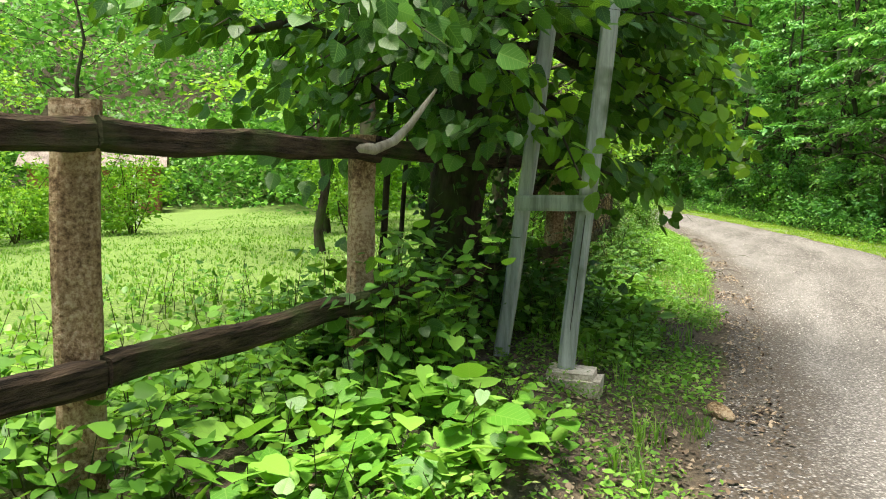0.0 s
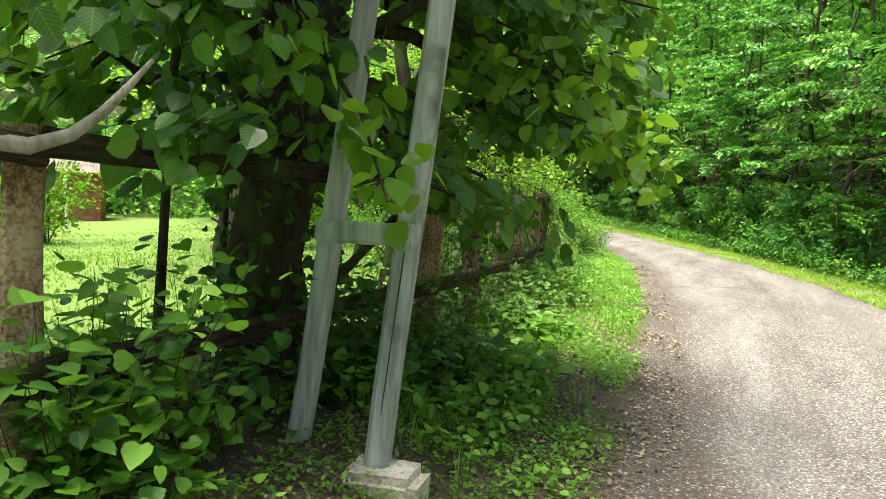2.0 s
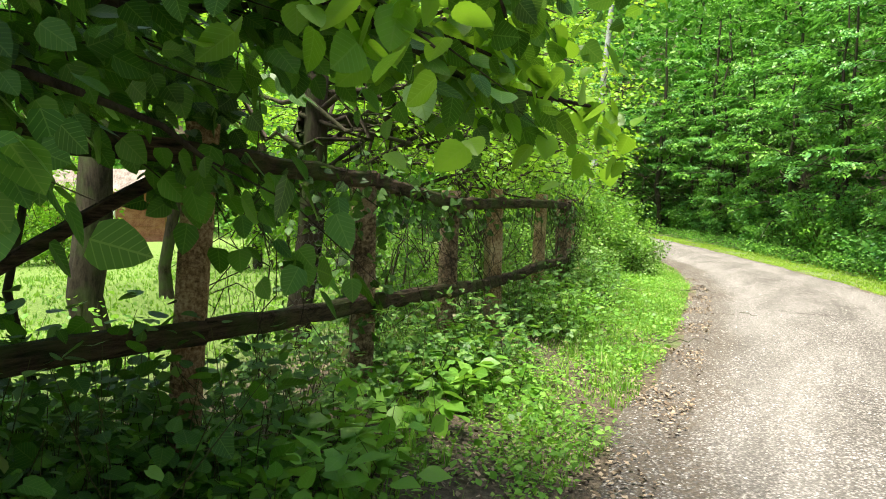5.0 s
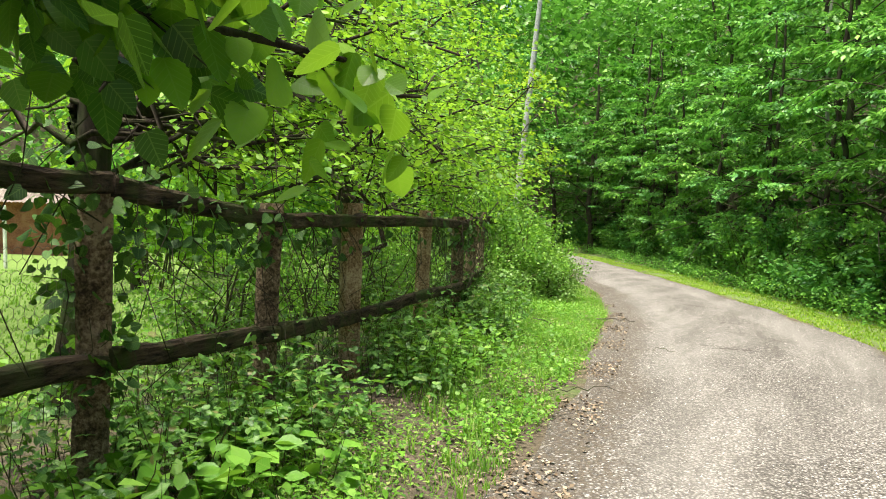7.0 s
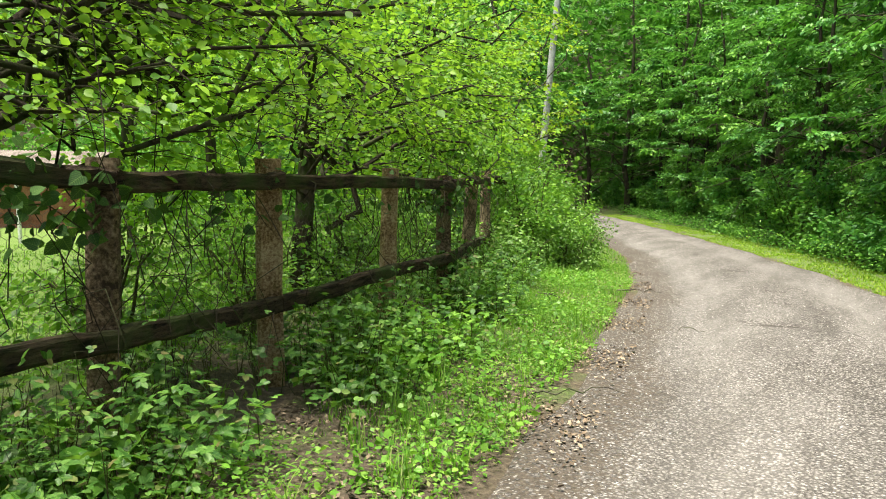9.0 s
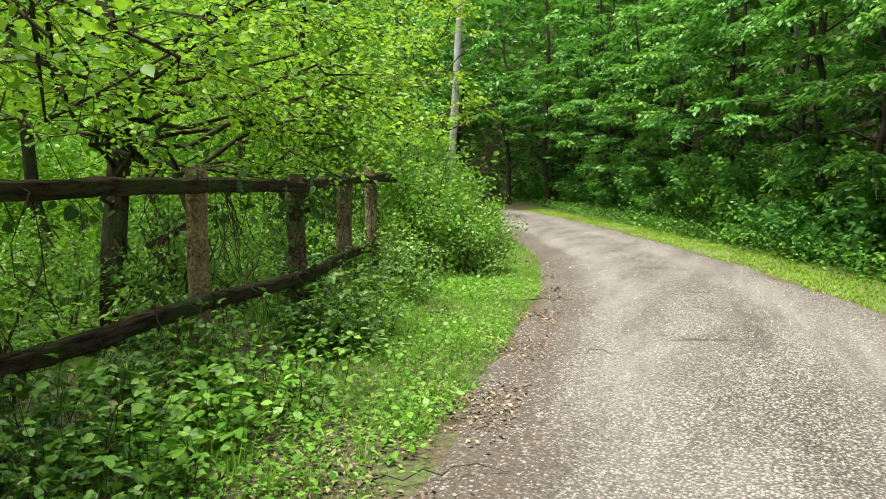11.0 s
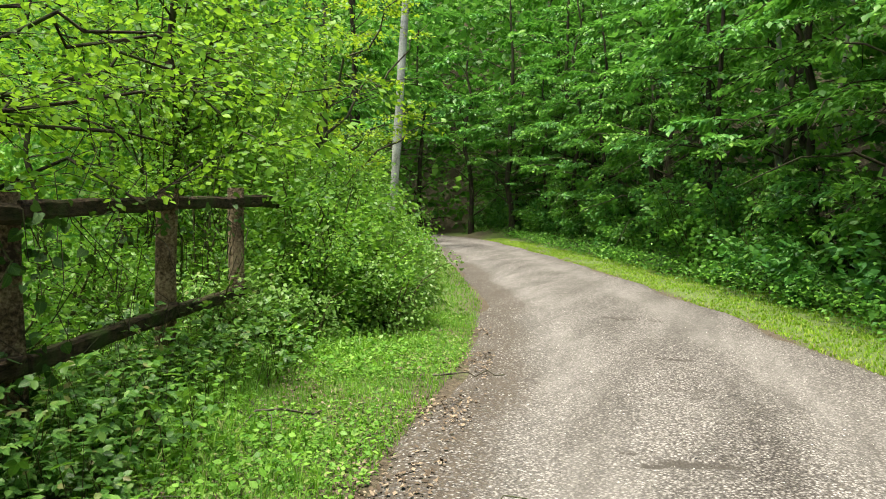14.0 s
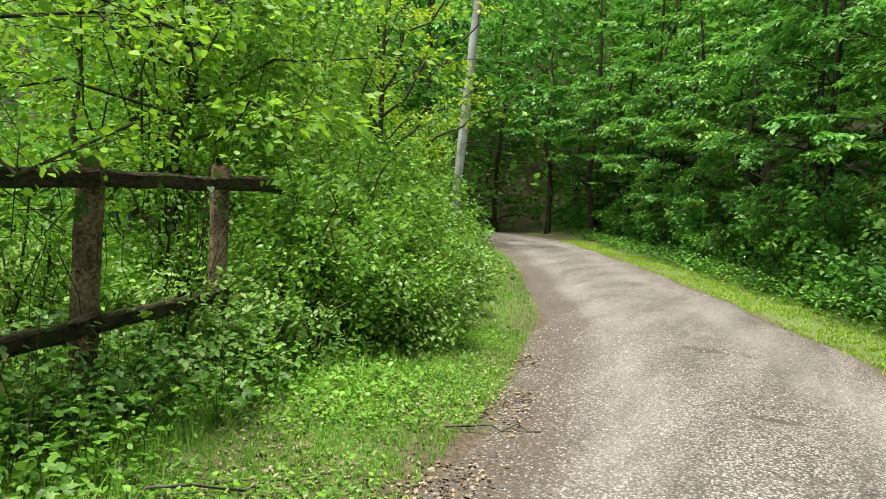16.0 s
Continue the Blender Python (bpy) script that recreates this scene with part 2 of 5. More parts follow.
M_BRAMBLE = leaf_material("bramble_leaf", [(0, (0.026, 0.085, 0.014)), (0.6, (0.08, 0.185, 0.03)), (0.93, (0.19, 0.32, 0.07)), (1, (0.22, 0.16, 0.07))], 0.28, 0.45, (0.24, 0.52, 0.03), veins=True)
M_IVY = leaf_material("ivy_leaf", [(0, (0.012, 0.040, 0.008)), (0.6, (0.028, 0.078, 0.014)), (1, (0.07, 0.15, 0.025))], 0.2, 0.6, (0.16, 0.36, 0.02), veins=True)
M_YOUNG = leaf_material("young_maple_leaf", [(0, (0.14, 0.24, 0.012)), (0.5, (0.24, 0.36, 0.018)), (1, (0.36, 0.48, 0.035))], 0.42, 0.5, (0.46, 0.66, 0.03))
M_EDGE = leaf_material("sunny_verge_blade", [(0, (0.12, 0.24, 0.02)), (0.5, (0.22, 0.36, 0.03)), (0.85, (0.34, 0.43, 0.05)), (1, (0.46, 0.42, 0.14))], 0.38, 0.55, (0.36, 0.56, 0.03))
M_HERB = leaf_material("herb_leaf", [(0, (0.065, 0.185, 0.017)), (0.6, (0.145, 0.31, 0.03)), (1, (0.26, 0.44, 0.07))], 0.28, 0.42, (0.30, 0.60, 0.04), veins=True)
M_GRASS = leaf_material("grass_blade", [(0, (0.065, 0.165, 0.020)), (0.55, (0.135, 0.28, 0.034)), (0.88, (0.24, 0.38, 0.06)), (1, (0.36, 0.33, 0.14))], 0.42, 0.55, (0.28, 0.58, 0.03))
M_MEADOW = leaf_material("meadow_blade", [(0, (0.08, 0.165, 0.022)), (0.6, (0.135, 0.25, 0.032)), (1, (0.22, 0.32, 0.06))], 0.36, 0.55, (0.30, 0.56, 0.05))
M_LITTER = island_material("dead_leaves", [(0, (0.05, 0.034, 0.02)), (0.5, (0.15, 0.105, 0.065)), (1, (0.38, 0.30, 0.21))])
M_PEBBLE = island_material("pebbles", [(0, (0.08, 0.072, 0.063)), (0.5, (0.22, 0.20, 0.18)), (1, (0.58, 0.555, 0.52))])
M_BARK = bark_material("dark_bark", (0.018, 0.014, 0.010), (0.075, 0.06, 0.045), 16, 0.5)
M_BARK_W = bark_material("woodland_bark", (0.05, 0.045, 0.036), (0.17, 0.15, 0.12), 12, 0.3)
M_BARK_P = bark_material("pale_bark", (0.24, 0.22, 0.18), (0.5, 0.47, 0.41), 12)
M_STEM = bark_material("green_stem", (0.04, 0.06, 0.018), (0.11, 0.10, 0.04), 30)
M_RAIL = bark_material("old_rail_wood", (0.009, 0.007, 0.005), (0.105, 0.074, 0.05), 40, 0.5, (1, 0.09, 1), 0.03)
M_POST = rough_material("fence_post_concrete", (0.10, 0.062, 0.032), (0.29, 0.195, 0.11), (0.50, 0.39, 0.26), 3, 60, 1.0, 0.02)
M_POST_D = rough_material("fence_post_wood", (0.04, 0.028, 0.018), (0.15, 0.105, 0.068), (0.34, 0.26, 0.18), 4, 48, 1.0, 0.02)
M_PAINT = bark_material("flaking_pale_paint", (0.20, 0.235, 0.20), (0.50, 0.555, 0.52), 9, 0.18, (1, 1, 0.10), 0.004)
M_FOOT = rough_material("footing_concrete", (0.34, 0.30, 0.23), (0.56, 0.51, 0.42), (0.70, 0.65, 0.56), 7, 60, 0.7, 0.008)
M_WHITE = rough_material("whitewash", (0.5, 0.5, 0.48), (0.7, 0.7, 0.68), (0.8, 0.8, 0.78), 4, 30, 0.3, 0.004)
M_POLE = rough_material("grey_pole_wood", (0.24, 0.25, 0.24), (0.40, 0.41, 0.40), (0.54, 0.55, 0.54), 3, 30, 0.5, 0.006)
M_ROOF = rough_material("weathered_roof_sheet", (0.10, 0.08, 0.07), (0.18, 0.15, 0.13), (0.28, 0.24, 0.21), 2, 18, 0.3, 0.01)
M_BRICK = rough_material("red_brick", (0.20, 0.075, 0.05), (0.33, 0.13, 0.085), (0.42, 0.2, 0.14), 2, 25, 0.3, 0.006)
M_ROAD = road_material()
M_SOIL = ground_material()
m_wire, wnodes, _ = make_mat("galvanised_wire")
wnodes["Principled BSDF"].inputs["Base Color"].default_value = (0.10, 0.09, 0.08, 1)
wnodes["Principled BSDF"].inputs["Metallic"].default_value = 0.6
wnodes["Principled BSDF"].inputs["Roughness"].default_value = 0.6

# ---- Mesh helpers ----
rng = np.random.default_rng(7)


def np_mesh(name, verts, faces, material, smooth=False):
    """A mesh from arrays: verts n x 3, faces m x k."""
    verts, faces = np.asarray(verts, dtype=np.float32), np.asarray(faces, dtype=np.int32)
    me = bpy.data.meshes.new(name)
    k = faces.shape[1]
    me.vertices.add(len(verts))
    me.vertices.foreach_set("co", verts.ravel())
    me.loops.add(faces.size)
    me.loops.foreach_set("vertex_index", faces.ravel())
    me.polygons.add(len(faces))
    me.polygons.foreach_set("loop_start", np.arange(0, faces.size, k, dtype=np.int32))
    if smooth:
        me.polygons.foreach_set("use_smooth", np.ones(len(faces), dtype=bool))
    me.materials.append(material)
    me.update(calc_edges=True)
    return me


def thing(name, label, category, at=(0, 0, 0), group="", kind=""):
    ob = new(name)
    ob.location = at
    return tagged(ob, label, category, group, kind)


def child(name, mesh, parent, label=""):
    """A mesh in world coordinates as a part of parent."""
    ob = new(name, mesh)
    ob.parent = parent
    p, base = parent, Vector((0, 0, 0))
    while p is not None:
        base += Vector(p.location)
        p = p.parent
    ob.location = -base
    return tagged(ob, label)


def stuff(name, mesh, label, category):
    return tagged(new(name, mesh), label, category, kind="stuff")


OVAL = (np.array([(0, 0, 0), (0.30, 0.28, 0.06), (0.34, 0.55, 0.06), (0, 1, -0.05), (-0.34, 0.55, 0.06), (-0.30, 0.28, 0.06)]),
        np.array([(0, 1, 2), (0, 2, 3), (0, 3, 4), (0, 4, 5)]))
HEART = (np.array([(0, 0.02, 0), (0.22, -0.08, 0.05), (0.46, 0.10, 0.09), (0.47, 0.42, 0.07), (0.26, 0.78, 0.02), (0, 1.05, -0.08),
                   (-0.26, 0.78, 0.02), (-0.47, 0.42, 0.07), (-0.46, 0.10, 0.09), (-0.22, -0.08, 0.05), (0, 0.5, -0.02)]),
         np.array([(0, 1, 2), (0, 2, 10), (2, 3, 10), (3, 4, 10), (4, 5, 10), (5, 6, 10), (6, 7, 10), (7, 8, 10), (8, 0, 10), (8, 9, 0)]))
def toothed_heart(teeth=9):
    """A linden leaf: heart outline with small teeth, folded along its midrib."""
    half = []
    for i in range(teeth * 2 + 1):
        t = i / (teeth * 2)
        a = math.pi * t
        r = 0.50 * (math.sin(a) ** 0.75) * (1.0 - 0.28 * t) + 0.0
        yy = -0.10 * math.sin(a) * (1 - t) * 1.6 + 1.06 * t ** 1.15
        half.append((r * (1.05 if i % 2 else 0.97), yy - (0.02 if i % 2 else 0), 0.16 * r * (1 - t) + 0.03 * r - 0.09 * t * t))
    mid = [(0, 1.06 * (i / (teeth * 2)) ** 1.15, -0.09 * (i / (teeth * 2)) ** 2) for i in range(teeth * 2 + 1)]
    n = len(half)
    vs = mid + half[1:-1] + [(-x, yy, zz) for x, yy, zz in half[1:-1]]
    fs = []
    for sgn in (0, 1):
        o = n + sgn * (n - 2)
        for i in range(0, n - 1, 2):
            a0, a1 = i, min(i + 2, n - 1)
            b0 = o + i - 1 if i > 0 else a0
            b1_ = o + i
            b2_ = o + i + 1 if i + 2 < n - 1 else a1
            for tri in ((a0, b1_, b0), (a0, a1, b1_), (a1, b2_, b1_)):
                if len(set(tri)) == 3:
                    fs.append(tri if sgn == 0 else tri[::-1])
    return np.array(vs, float), np.array(fs)


LINDEN = toothed_heart(3)
RHOMB = (np.array([(0, 0, 0), (0.30, 0.45, 0.05), (0, 1, -0.03), (-0.30, 0.45, 0.05)]), np.array([(0, 1, 2), (0, 2, 3)]))

LEAFLET = np.array([(0, 0, 0), (0.20, 0.16, 0.05), (0.17, 0.40, 0.04), (0, 0.58, -0.04), (-0.17, 0.40, 0.04), (-0.20, 0.16, 0.05)])


def three_leaflets():
    """A bramble leaf: three toothed leaflets on one stalk."""
    vs, fs = [], []
    for k, (ang, y0, sc) in enumerate(((0.0, 0.42, 1.0), (1.25, 0.36, 0.85), (-1.25, 0.36, 0.85))):
        c, q = math.cos(ang), math.sin(ang)
        for x, y, z in LEAFLET * sc:
            vs.append((x * c + y * q, y0 + y * c - x * q, z - 0.08 * y))
        fs += [(6 * k, 6 * k + 1, 6 * k + 2), (6 * k, 6 * k + 2, 6 * k + 3), (6 * k, 6 * k + 3, 6 * k + 4), (6 * k, 6 * k + 4, 6 * k + 5)]
    return np.array(vs), np.array(fs)


TRIPLE = three_leaflets()


def leaves(name, pos, size, material, shape=RHOMB, up=0.55, droop=0.25, out=None):
    """Many leaves in one mesh. up: how flat they lie; droop: how far the tips hang; out: which way the tips point."""
    n = len(pos)
    sv, sf = shape
    if out is None:
        a = rng.uniform(0, 2 * math.pi, n)
        out = np.stack([np.cos(a), np.sin(a), np.zeros(n)], 1)
    out = out + rng.normal(0, 0.45, (n, 3))
    out[:, 2] -= droop
    out /= np.linalg.norm(out, axis=1)[:, None] + 1e-9
    nor = rng.normal(0, 1 - up, (n, 3)) + np.array([0, 0, up])
    side = np.cross(out, nor)
    side /= np.linalg.norm(side, axis=1)[:, None] + 1e-9
    nor = np.cross(side, out)
    size = np.broadcast_to(np.asarray(size, float), (n,))[:, None, None]
    v = pos[:, None, :] + size * (sv[None, :, 0:1] * side[:, None, :] + sv[None, :, 1:2] * out[:, None, :] + sv[None, :, 2:3] * nor[:, None, :])
    f = sf[None] + (np.arange(n) * len(sv))[:, None, None]
    me = np_mesh(name, v.reshape(-1, 3), f.reshape(-1, 3), material)
    if shape is not RHOMB:
        leaf_uv(me, shape, n)
    return me


def leaf_uv(me, shape, n):
    """Each leaf's own outline as its map, for the veins."""
    uv = np.tile(shape[0][shape[1].ravel(), :2], (n, 1)).astype(np.float32)
    me.uv_layers.new(name="leaf").data.foreach_set("uv", uv.ravel())


def tubes(name, paths, material, sides=6):
    """Tapered limbs: each path is a list of (x, y, z, radius)."""
    vs, fs, base = [], [], 0
    ang = np.arange(sides) * 2 * math.pi / sides
    for path in paths:
        p = np.array(path, float)
        d = np.gradient(p[:, :3], axis=0)
        d /= np.linalg.norm(d, axis=1)[:, None] + 1e-9
        ref = np.array([0.0, 1.0, 0.0]) if abs(d[0, 1]) < 0.9 else np.array([1.0, 0.0, 0.0])
        a = np.cross(d, ref)
        a /= np.linalg.norm(a, axis=1)[:, None] + 1e-9
        b = np.cross(d, a)
        wob = 1 + 0.10 * rng.normal(size=(len(p), sides)) if sides > 5 else np.ones((len(p), sides))
        ring = p[:, None, :3] + (p[:, 3:4] * wob)[:, :, None] * (np.cos(ang)[None, :, None] * a[:, None] + np.sin(ang)[None, :, None] * b[:, None])
        vs.append(ring.reshape(-1, 3))
        for i in range(len(p) - 1):
            for k in range(sides):
                k2 = (k + 1) % sides
                fs.append((base + i * sides + k, base + i * sides + k2, base + (i + 1) * sides + k2, base + (i + 1) * sides + k))
        base += len(p) * sides
    return np_mesh(name, np.concatenate(vs), np.array(fs), material, True)


def bend(a, b, r0, r1, n=6, sag=0.0, wob=0.05):
    """A crooked limb from a to b."""
    a, b = np.array(a, float), np.array(b, float)
    t = np.linspace(0, 1, n)[:, None]
    p = a + (b - a) * t
    p[:, 2] += sag * np.sin(t[:, 0] * math.pi)
    ln = np.linalg.norm(b - a)
    w = rng.normal(0, wob * ln, (n, 3))
    w[0] = 0
    w[-1] = 0
    p += w
    return [(*q, r) for q, r in zip(p, np.linspace(r0, r1, n))]


def bm_box(bm, size, m, bevel=0.0, seg=1):
    """A bevelled block of that size placed by the matrix m, with its base at the origin."""
    g = bmesh.ops.create_cube(bm, size=1.0, matrix=m @ Matrix.Translation((0, 0, size[2] / 2)) @ Matrix.Diagonal((*size, 1)))
    if bevel:
        ed = list({e for v in g["verts"] for e in v.link_edges})
        bmesh.ops.bevel(bm, geom=ed, offset=bevel, segments=seg, affect="EDGES")
    return bm


def part(name, bm, material, parent, label=""):
    me = bpy.data.meshes.new(name)
    bm.to_mesh(me)
    bm.free()
    me.materials.append(material)
    return child(name, me, parent, label)


def beam(name, a, b, w, h, material, parent, label="", rows=9, wear=0.012, side=None):
    """A worn squared timber from a to b, w across and h high, with uneven faces."""
    a, b = Vector(a), Vector(b)
    d = (b - a).normalized()
    s = side or d.cross(Vector((0, 0, 1)))
    if s.length < 0.2:
        s = Vector((1, 0, 0))
    s = (s - d * s.dot(d)).normalized()
    u = s.cross(d).normalized()
    c = 0.16
    prof = [(-0.5, -0.5 + c), (-0.5 + c, -0.5), (0.5 - c, -0.5), (0.5, -0.5 + c), (0.5, 0.5 - c), (0.5 - c, 0.5), (-0.5 + c, 0.5), (-0.5, 0.5 - c)]
    bm = bmesh.new()
    rings = []
    ws, wu = np.random.normal(0, wear * 2.2, rows), np.random.normal(0, wear * 2.2, rows)
    for _ in range(4):
        ws[1:-1], wu[1:-1] = (ws[:-2] + 2 * ws[1:-1] + ws[2:]) / 4, (wu[:-2] + 2 * wu[1:-1] + wu[2:]) / 4
    for i in range(rows):
        p = a.lerp(b, i / (rows - 1))
        p = p + s * ws[i] + u * wu[i]
        rings.append([bm.verts.new(p + s * (x * w + random.gauss(0, wear * 0.45)) + u * (y * h + random.gauss(0, wear * 0.45))) for x, y in prof])
    for r0, r1 in zip(rings, rings[1:]):
        for k in range(8):
            bm.faces.new((r0[k], r0[(k + 1) % 8], r1[(k + 1) % 8], r1[k]))
    bm.faces.new(rings[0][::-1])
    bm.faces.new(rings[-1])
    bmesh.ops.recalc_face_normals(bm, faces=bm.faces)
    return part(name, bm, material, parent, label)

# ---- Plan: road edges, fence line, ground ----
ROAD_Y = [-60, -10, 0, 4, 8.5, 11, 14, 18.3, 22.6, 28.5, 35, 41.5, 47, 52]
ROAD_L = [1.0, 0.3, -0.15, -0.3, -0.6, -0.9, -1.3, -2.0, -3.1, -5.5, -8.4, -11.8, -17.0, -26.0]
ROAD_R = [5.0, 4.2, 3.7, 3.5, 3.2, 3.0, 2.65, 1.95, 0.6, -1.7, -4.5, -7.7, -10.4, -14.0]
FENCE_Y = [-40, 0, 3.3, 6.5, 8.15, 9.57, 10.97, 12.72, 14.3, 16.1, 17.65, 18.8, 24, 30, 42, 60]
FENCE_X = [-1.9, -1.9, -1.87, -1.8, -2.07, -2.22, -2.46, -2.68, -2.95, -3.5, -3.96, -4.2, -6.0, -9.0, -16, -30]


def smooth01(v):
    v = np.clip(v, 0, 1)
    return v * v * (3 - 2 * v)


def lump(x, y, s, seed):
    """Soft rolling unevenness."""
    return (np.sin(x * s + seed) * np.cos(y * s * 1.3 + seed * 2.1) + 0.5 * np.sin(x * s * 2.3 + y * s * 1.7 + seed * 3.7))


def ground_z(x, y):
    x, y = np.asarray(x, float), np.asarray(y, float)
    z = -0.0172 * np.clip(y, -30, 45) - 0.0463 * np.clip(x, -9, 5)
    left = np.interp(y, ROAD_Y, ROAD_L)
    right = np.interp(y, ROAD_Y, ROAD_R)
    fx = np.interp(y, FENCE_Y, FENCE_X)
    off = np.maximum(left - x, x - right)
    z = z + 0.035 * smooth01((off - 0.1) / 0.5) + 0.018 * lump(x, y, 2.1, 1.0) * smooth01(off / 0.6)
    bank = smooth01((left - 0.35 - x) / 0.7) * smooth01((6.8 - y) / 2.5)
    z = z + 0.20 * bank
    d = fx - x                                     # meadow side
    z = z - 0.062 * np.clip(d - 0.6, 0, 19) + 0.30 * np.clip(d - 38, 0, 60) + 0.05 * lump(x, y, 0.5, 4.0) * smooth01(d / 4)
    e = x - right - 2.2                            # wooded bank
    z = z + 0.55 * np.clip(e, 0, 30) + 0.09 * lump(x, y, 0.9, 2.0) * smooth01(e / 2)
    e2 = y - 58 - 0.4 * x                          # hill that closes the valley
    z = z + 0.55 * np.clip(e2 - 6, 0, 60)
    return z


def gz(x, y):
    return float(ground_z(x, y))


def axis(lo, hi, step, far, grow=1.25):
    a = list(np.arange(lo, hi + step / 2, step))
    s, v = step, hi
    while v < far:
        s *= grow
        v += s
        a.append(v)
    s, v, b = step, lo, []
    while v > -far:
        s *= grow
        v -= s
        b.append(v)
    return np.array(b[::-1] + a)


def grid_mesh(name, X, Y, Z, material):
    ny, nx = X.shape
    i = np.arange(ny * nx).reshape(ny, nx)
    f = np.stack([i[:-1, :-1], i[:-1, 1:], i[1:, 1:], i[1:, :-1]], -1).reshape(-1, 4)
    return np_mesh(name, np.stack([X, Y, Z], -1).reshape(-1, 3), f, material, True)


gx, gy = axis(-7, 6, 0.16, 700), axis(-3, 30, 0.2, 700)
GX, GY = np.meshgrid(gx, gy)
GZ = ground_z(GX, GY)
inside = (GX > np.interp(GY, ROAD_Y, ROAD_L) + 0.25) & (GX < np.interp(GY, ROAD_Y, ROAD_R) - 0.25)
GZ = np.where(inside, GZ - 0.06, GZ)
ground_me = grid_mesh("ground", GX, GY, GZ, M_SOIL)
turf_w = smooth01((np.interp(GY, FENCE_Y, FENCE_X) - 0.4 - GX) / 1.5) * smooth01((48 + GX) / 10)
e_r = GX - np.interp(GY, ROAD_Y, ROAD_R)
turf_w = np.maximum(turf_w, 0.8 * smooth01((e_r + 0.05) / 0.25) * smooth01((2.4 - e_r) / 0.6))
turf_w = np.maximum(turf_w, 0.7 * smooth01((GX - np.interp(GY, FENCE_Y, FENCE_X)) / 0.5) * smooth01((np.interp(GY, ROAD_Y, ROAD_L) - 0.1 - GX) / 0.3) * smooth01((GY - 11.5) / 3))
ground_me.attributes.new("turf", "FLOAT", "POINT").data.foreach_set("value", turf_w.astype(np.float32).ravel())
tagged(new("ground", ground_me), "dark humus with moss, litter and seedlings", "ground", kind="structure")

# Road: a strip with uneven margins that dip under the verge
ry = np.concatenate([np.arange(-40, -4, 1.0), np.arange(-4, 10, 0.2), np.arange(10, 21, 0.07), np.arange(21, 30, 0.2), np.arange(30, 52, 0.5)])
rl, rr = np.interp(ry, ROAD_Y, ROAD_L), np.interp(ry, ROAD_Y, ROAD_R)
kern = np.ones(9) / 9
rl[6:-6], rr[6:-6] = np.convolve(rl, kern, "same")[6:-6], np.convolve(rr, kern, "same")[6:-6]
rl = rl + 0.10 * np.sin(ry * 1.9) * np.cos(ry * 0.73) - 0.12
rr = rr + 0.10 * np.sin(ry * 1.6 + 2) + 0.12
us = np.linspace(0, 1, 73)
RX = rl[:, None] + (rr - rl)[:, None] * us[None]
RY = np.repeat(ry[:, None], len(us), 1)
prof = 0.012 + 0.05 * np.sin(us * math.pi) - 0.09 * np.maximum(0, 1 - np.minimum(us, 1 - us) / 0.06) - 0.025 * np.exp(-((us - 0.27) / 0.07) ** 2) - 0.025 * np.exp(-((us - 0.72) / 0.07) ** 2)
# pits: (x, y, half length across, half length along, depth)
PITS = [(0.04, 15.85, 0.22, 0.09, 0.026), (-0.15, 19.0, 0.26, 0.10, 0.024), (0.10, 17.7, 0.16, 0.30, 0.012), (0.47, 17.3, 0.20, 0.07, 0.014),
        (-0.9, 21.6, 0.3, 0.12, 0.02)]


def pit_depth(x, y):
    z = 0.0 * x
    for px_, py_, ax_, ay_, d_ in PITS:
        edge = 1 + 0.35 * np.sin(11 * x + 6 * y) + 0.3 * np.sin(23 * y - 9 * x)
        z = z + d_ * smooth01(1.25 - np.hypot((x - px_) / ax_, (y - py_) / ay_) * edge)
    return z


RZ = ground_z(RX, RY) + prof[None] + 0.006 * lump(RX, RY, 3.0, 2.0) - pit_depth(RX, RY)
road_me = grid_mesh("road", RX, RY, RZ, M_ROAD)
mg = road_me.attributes.new("margin", "FLOAT", "POINT")
dl, dr = us[None] * (rr - rl)[:, None], (1 - us)[None] * (rr - rl)[:, None]
mg.data.foreach_set("value", np.maximum(np.clip(1.02 - dl / 1.1, 0, 1), 0.8 * np.clip(1 - dr / 0.5, 0, 1)).astype(np.float32).ravel())
trk_u = np.exp(-((us - 0.27) / 0.10) ** 2) + np.exp(-((us - 0.72) / 0.10) ** 2)
road_me.attributes.new("pit", "FLOAT", "POINT").data.foreach_set("value", np.clip(pit_depth(RX, RY) / 0.02, 0, 1).astype(np.float32).ravel())
road_me.attributes.new("track", "FLOAT", "POINT").data.foreach_set("value", np.repeat(trk_u[None], len(ry), 0).astype(np.float32).ravel())
tagged(new("road", road_me), "pale packed gravel lane with darker wheel tracks", "road", kind="structure")


def road_z(x, y):
    u = np.clip((x - np.interp(y, ry, rl)) / (np.interp(y, ry, rr) - np.interp(y, ry, rl)), 0, 1)
    return ground_z(x, y) + np.interp(u, us, prof) + 0.006 * lump(x, y, 3.0, 2.0) - pit_depth(x, y)


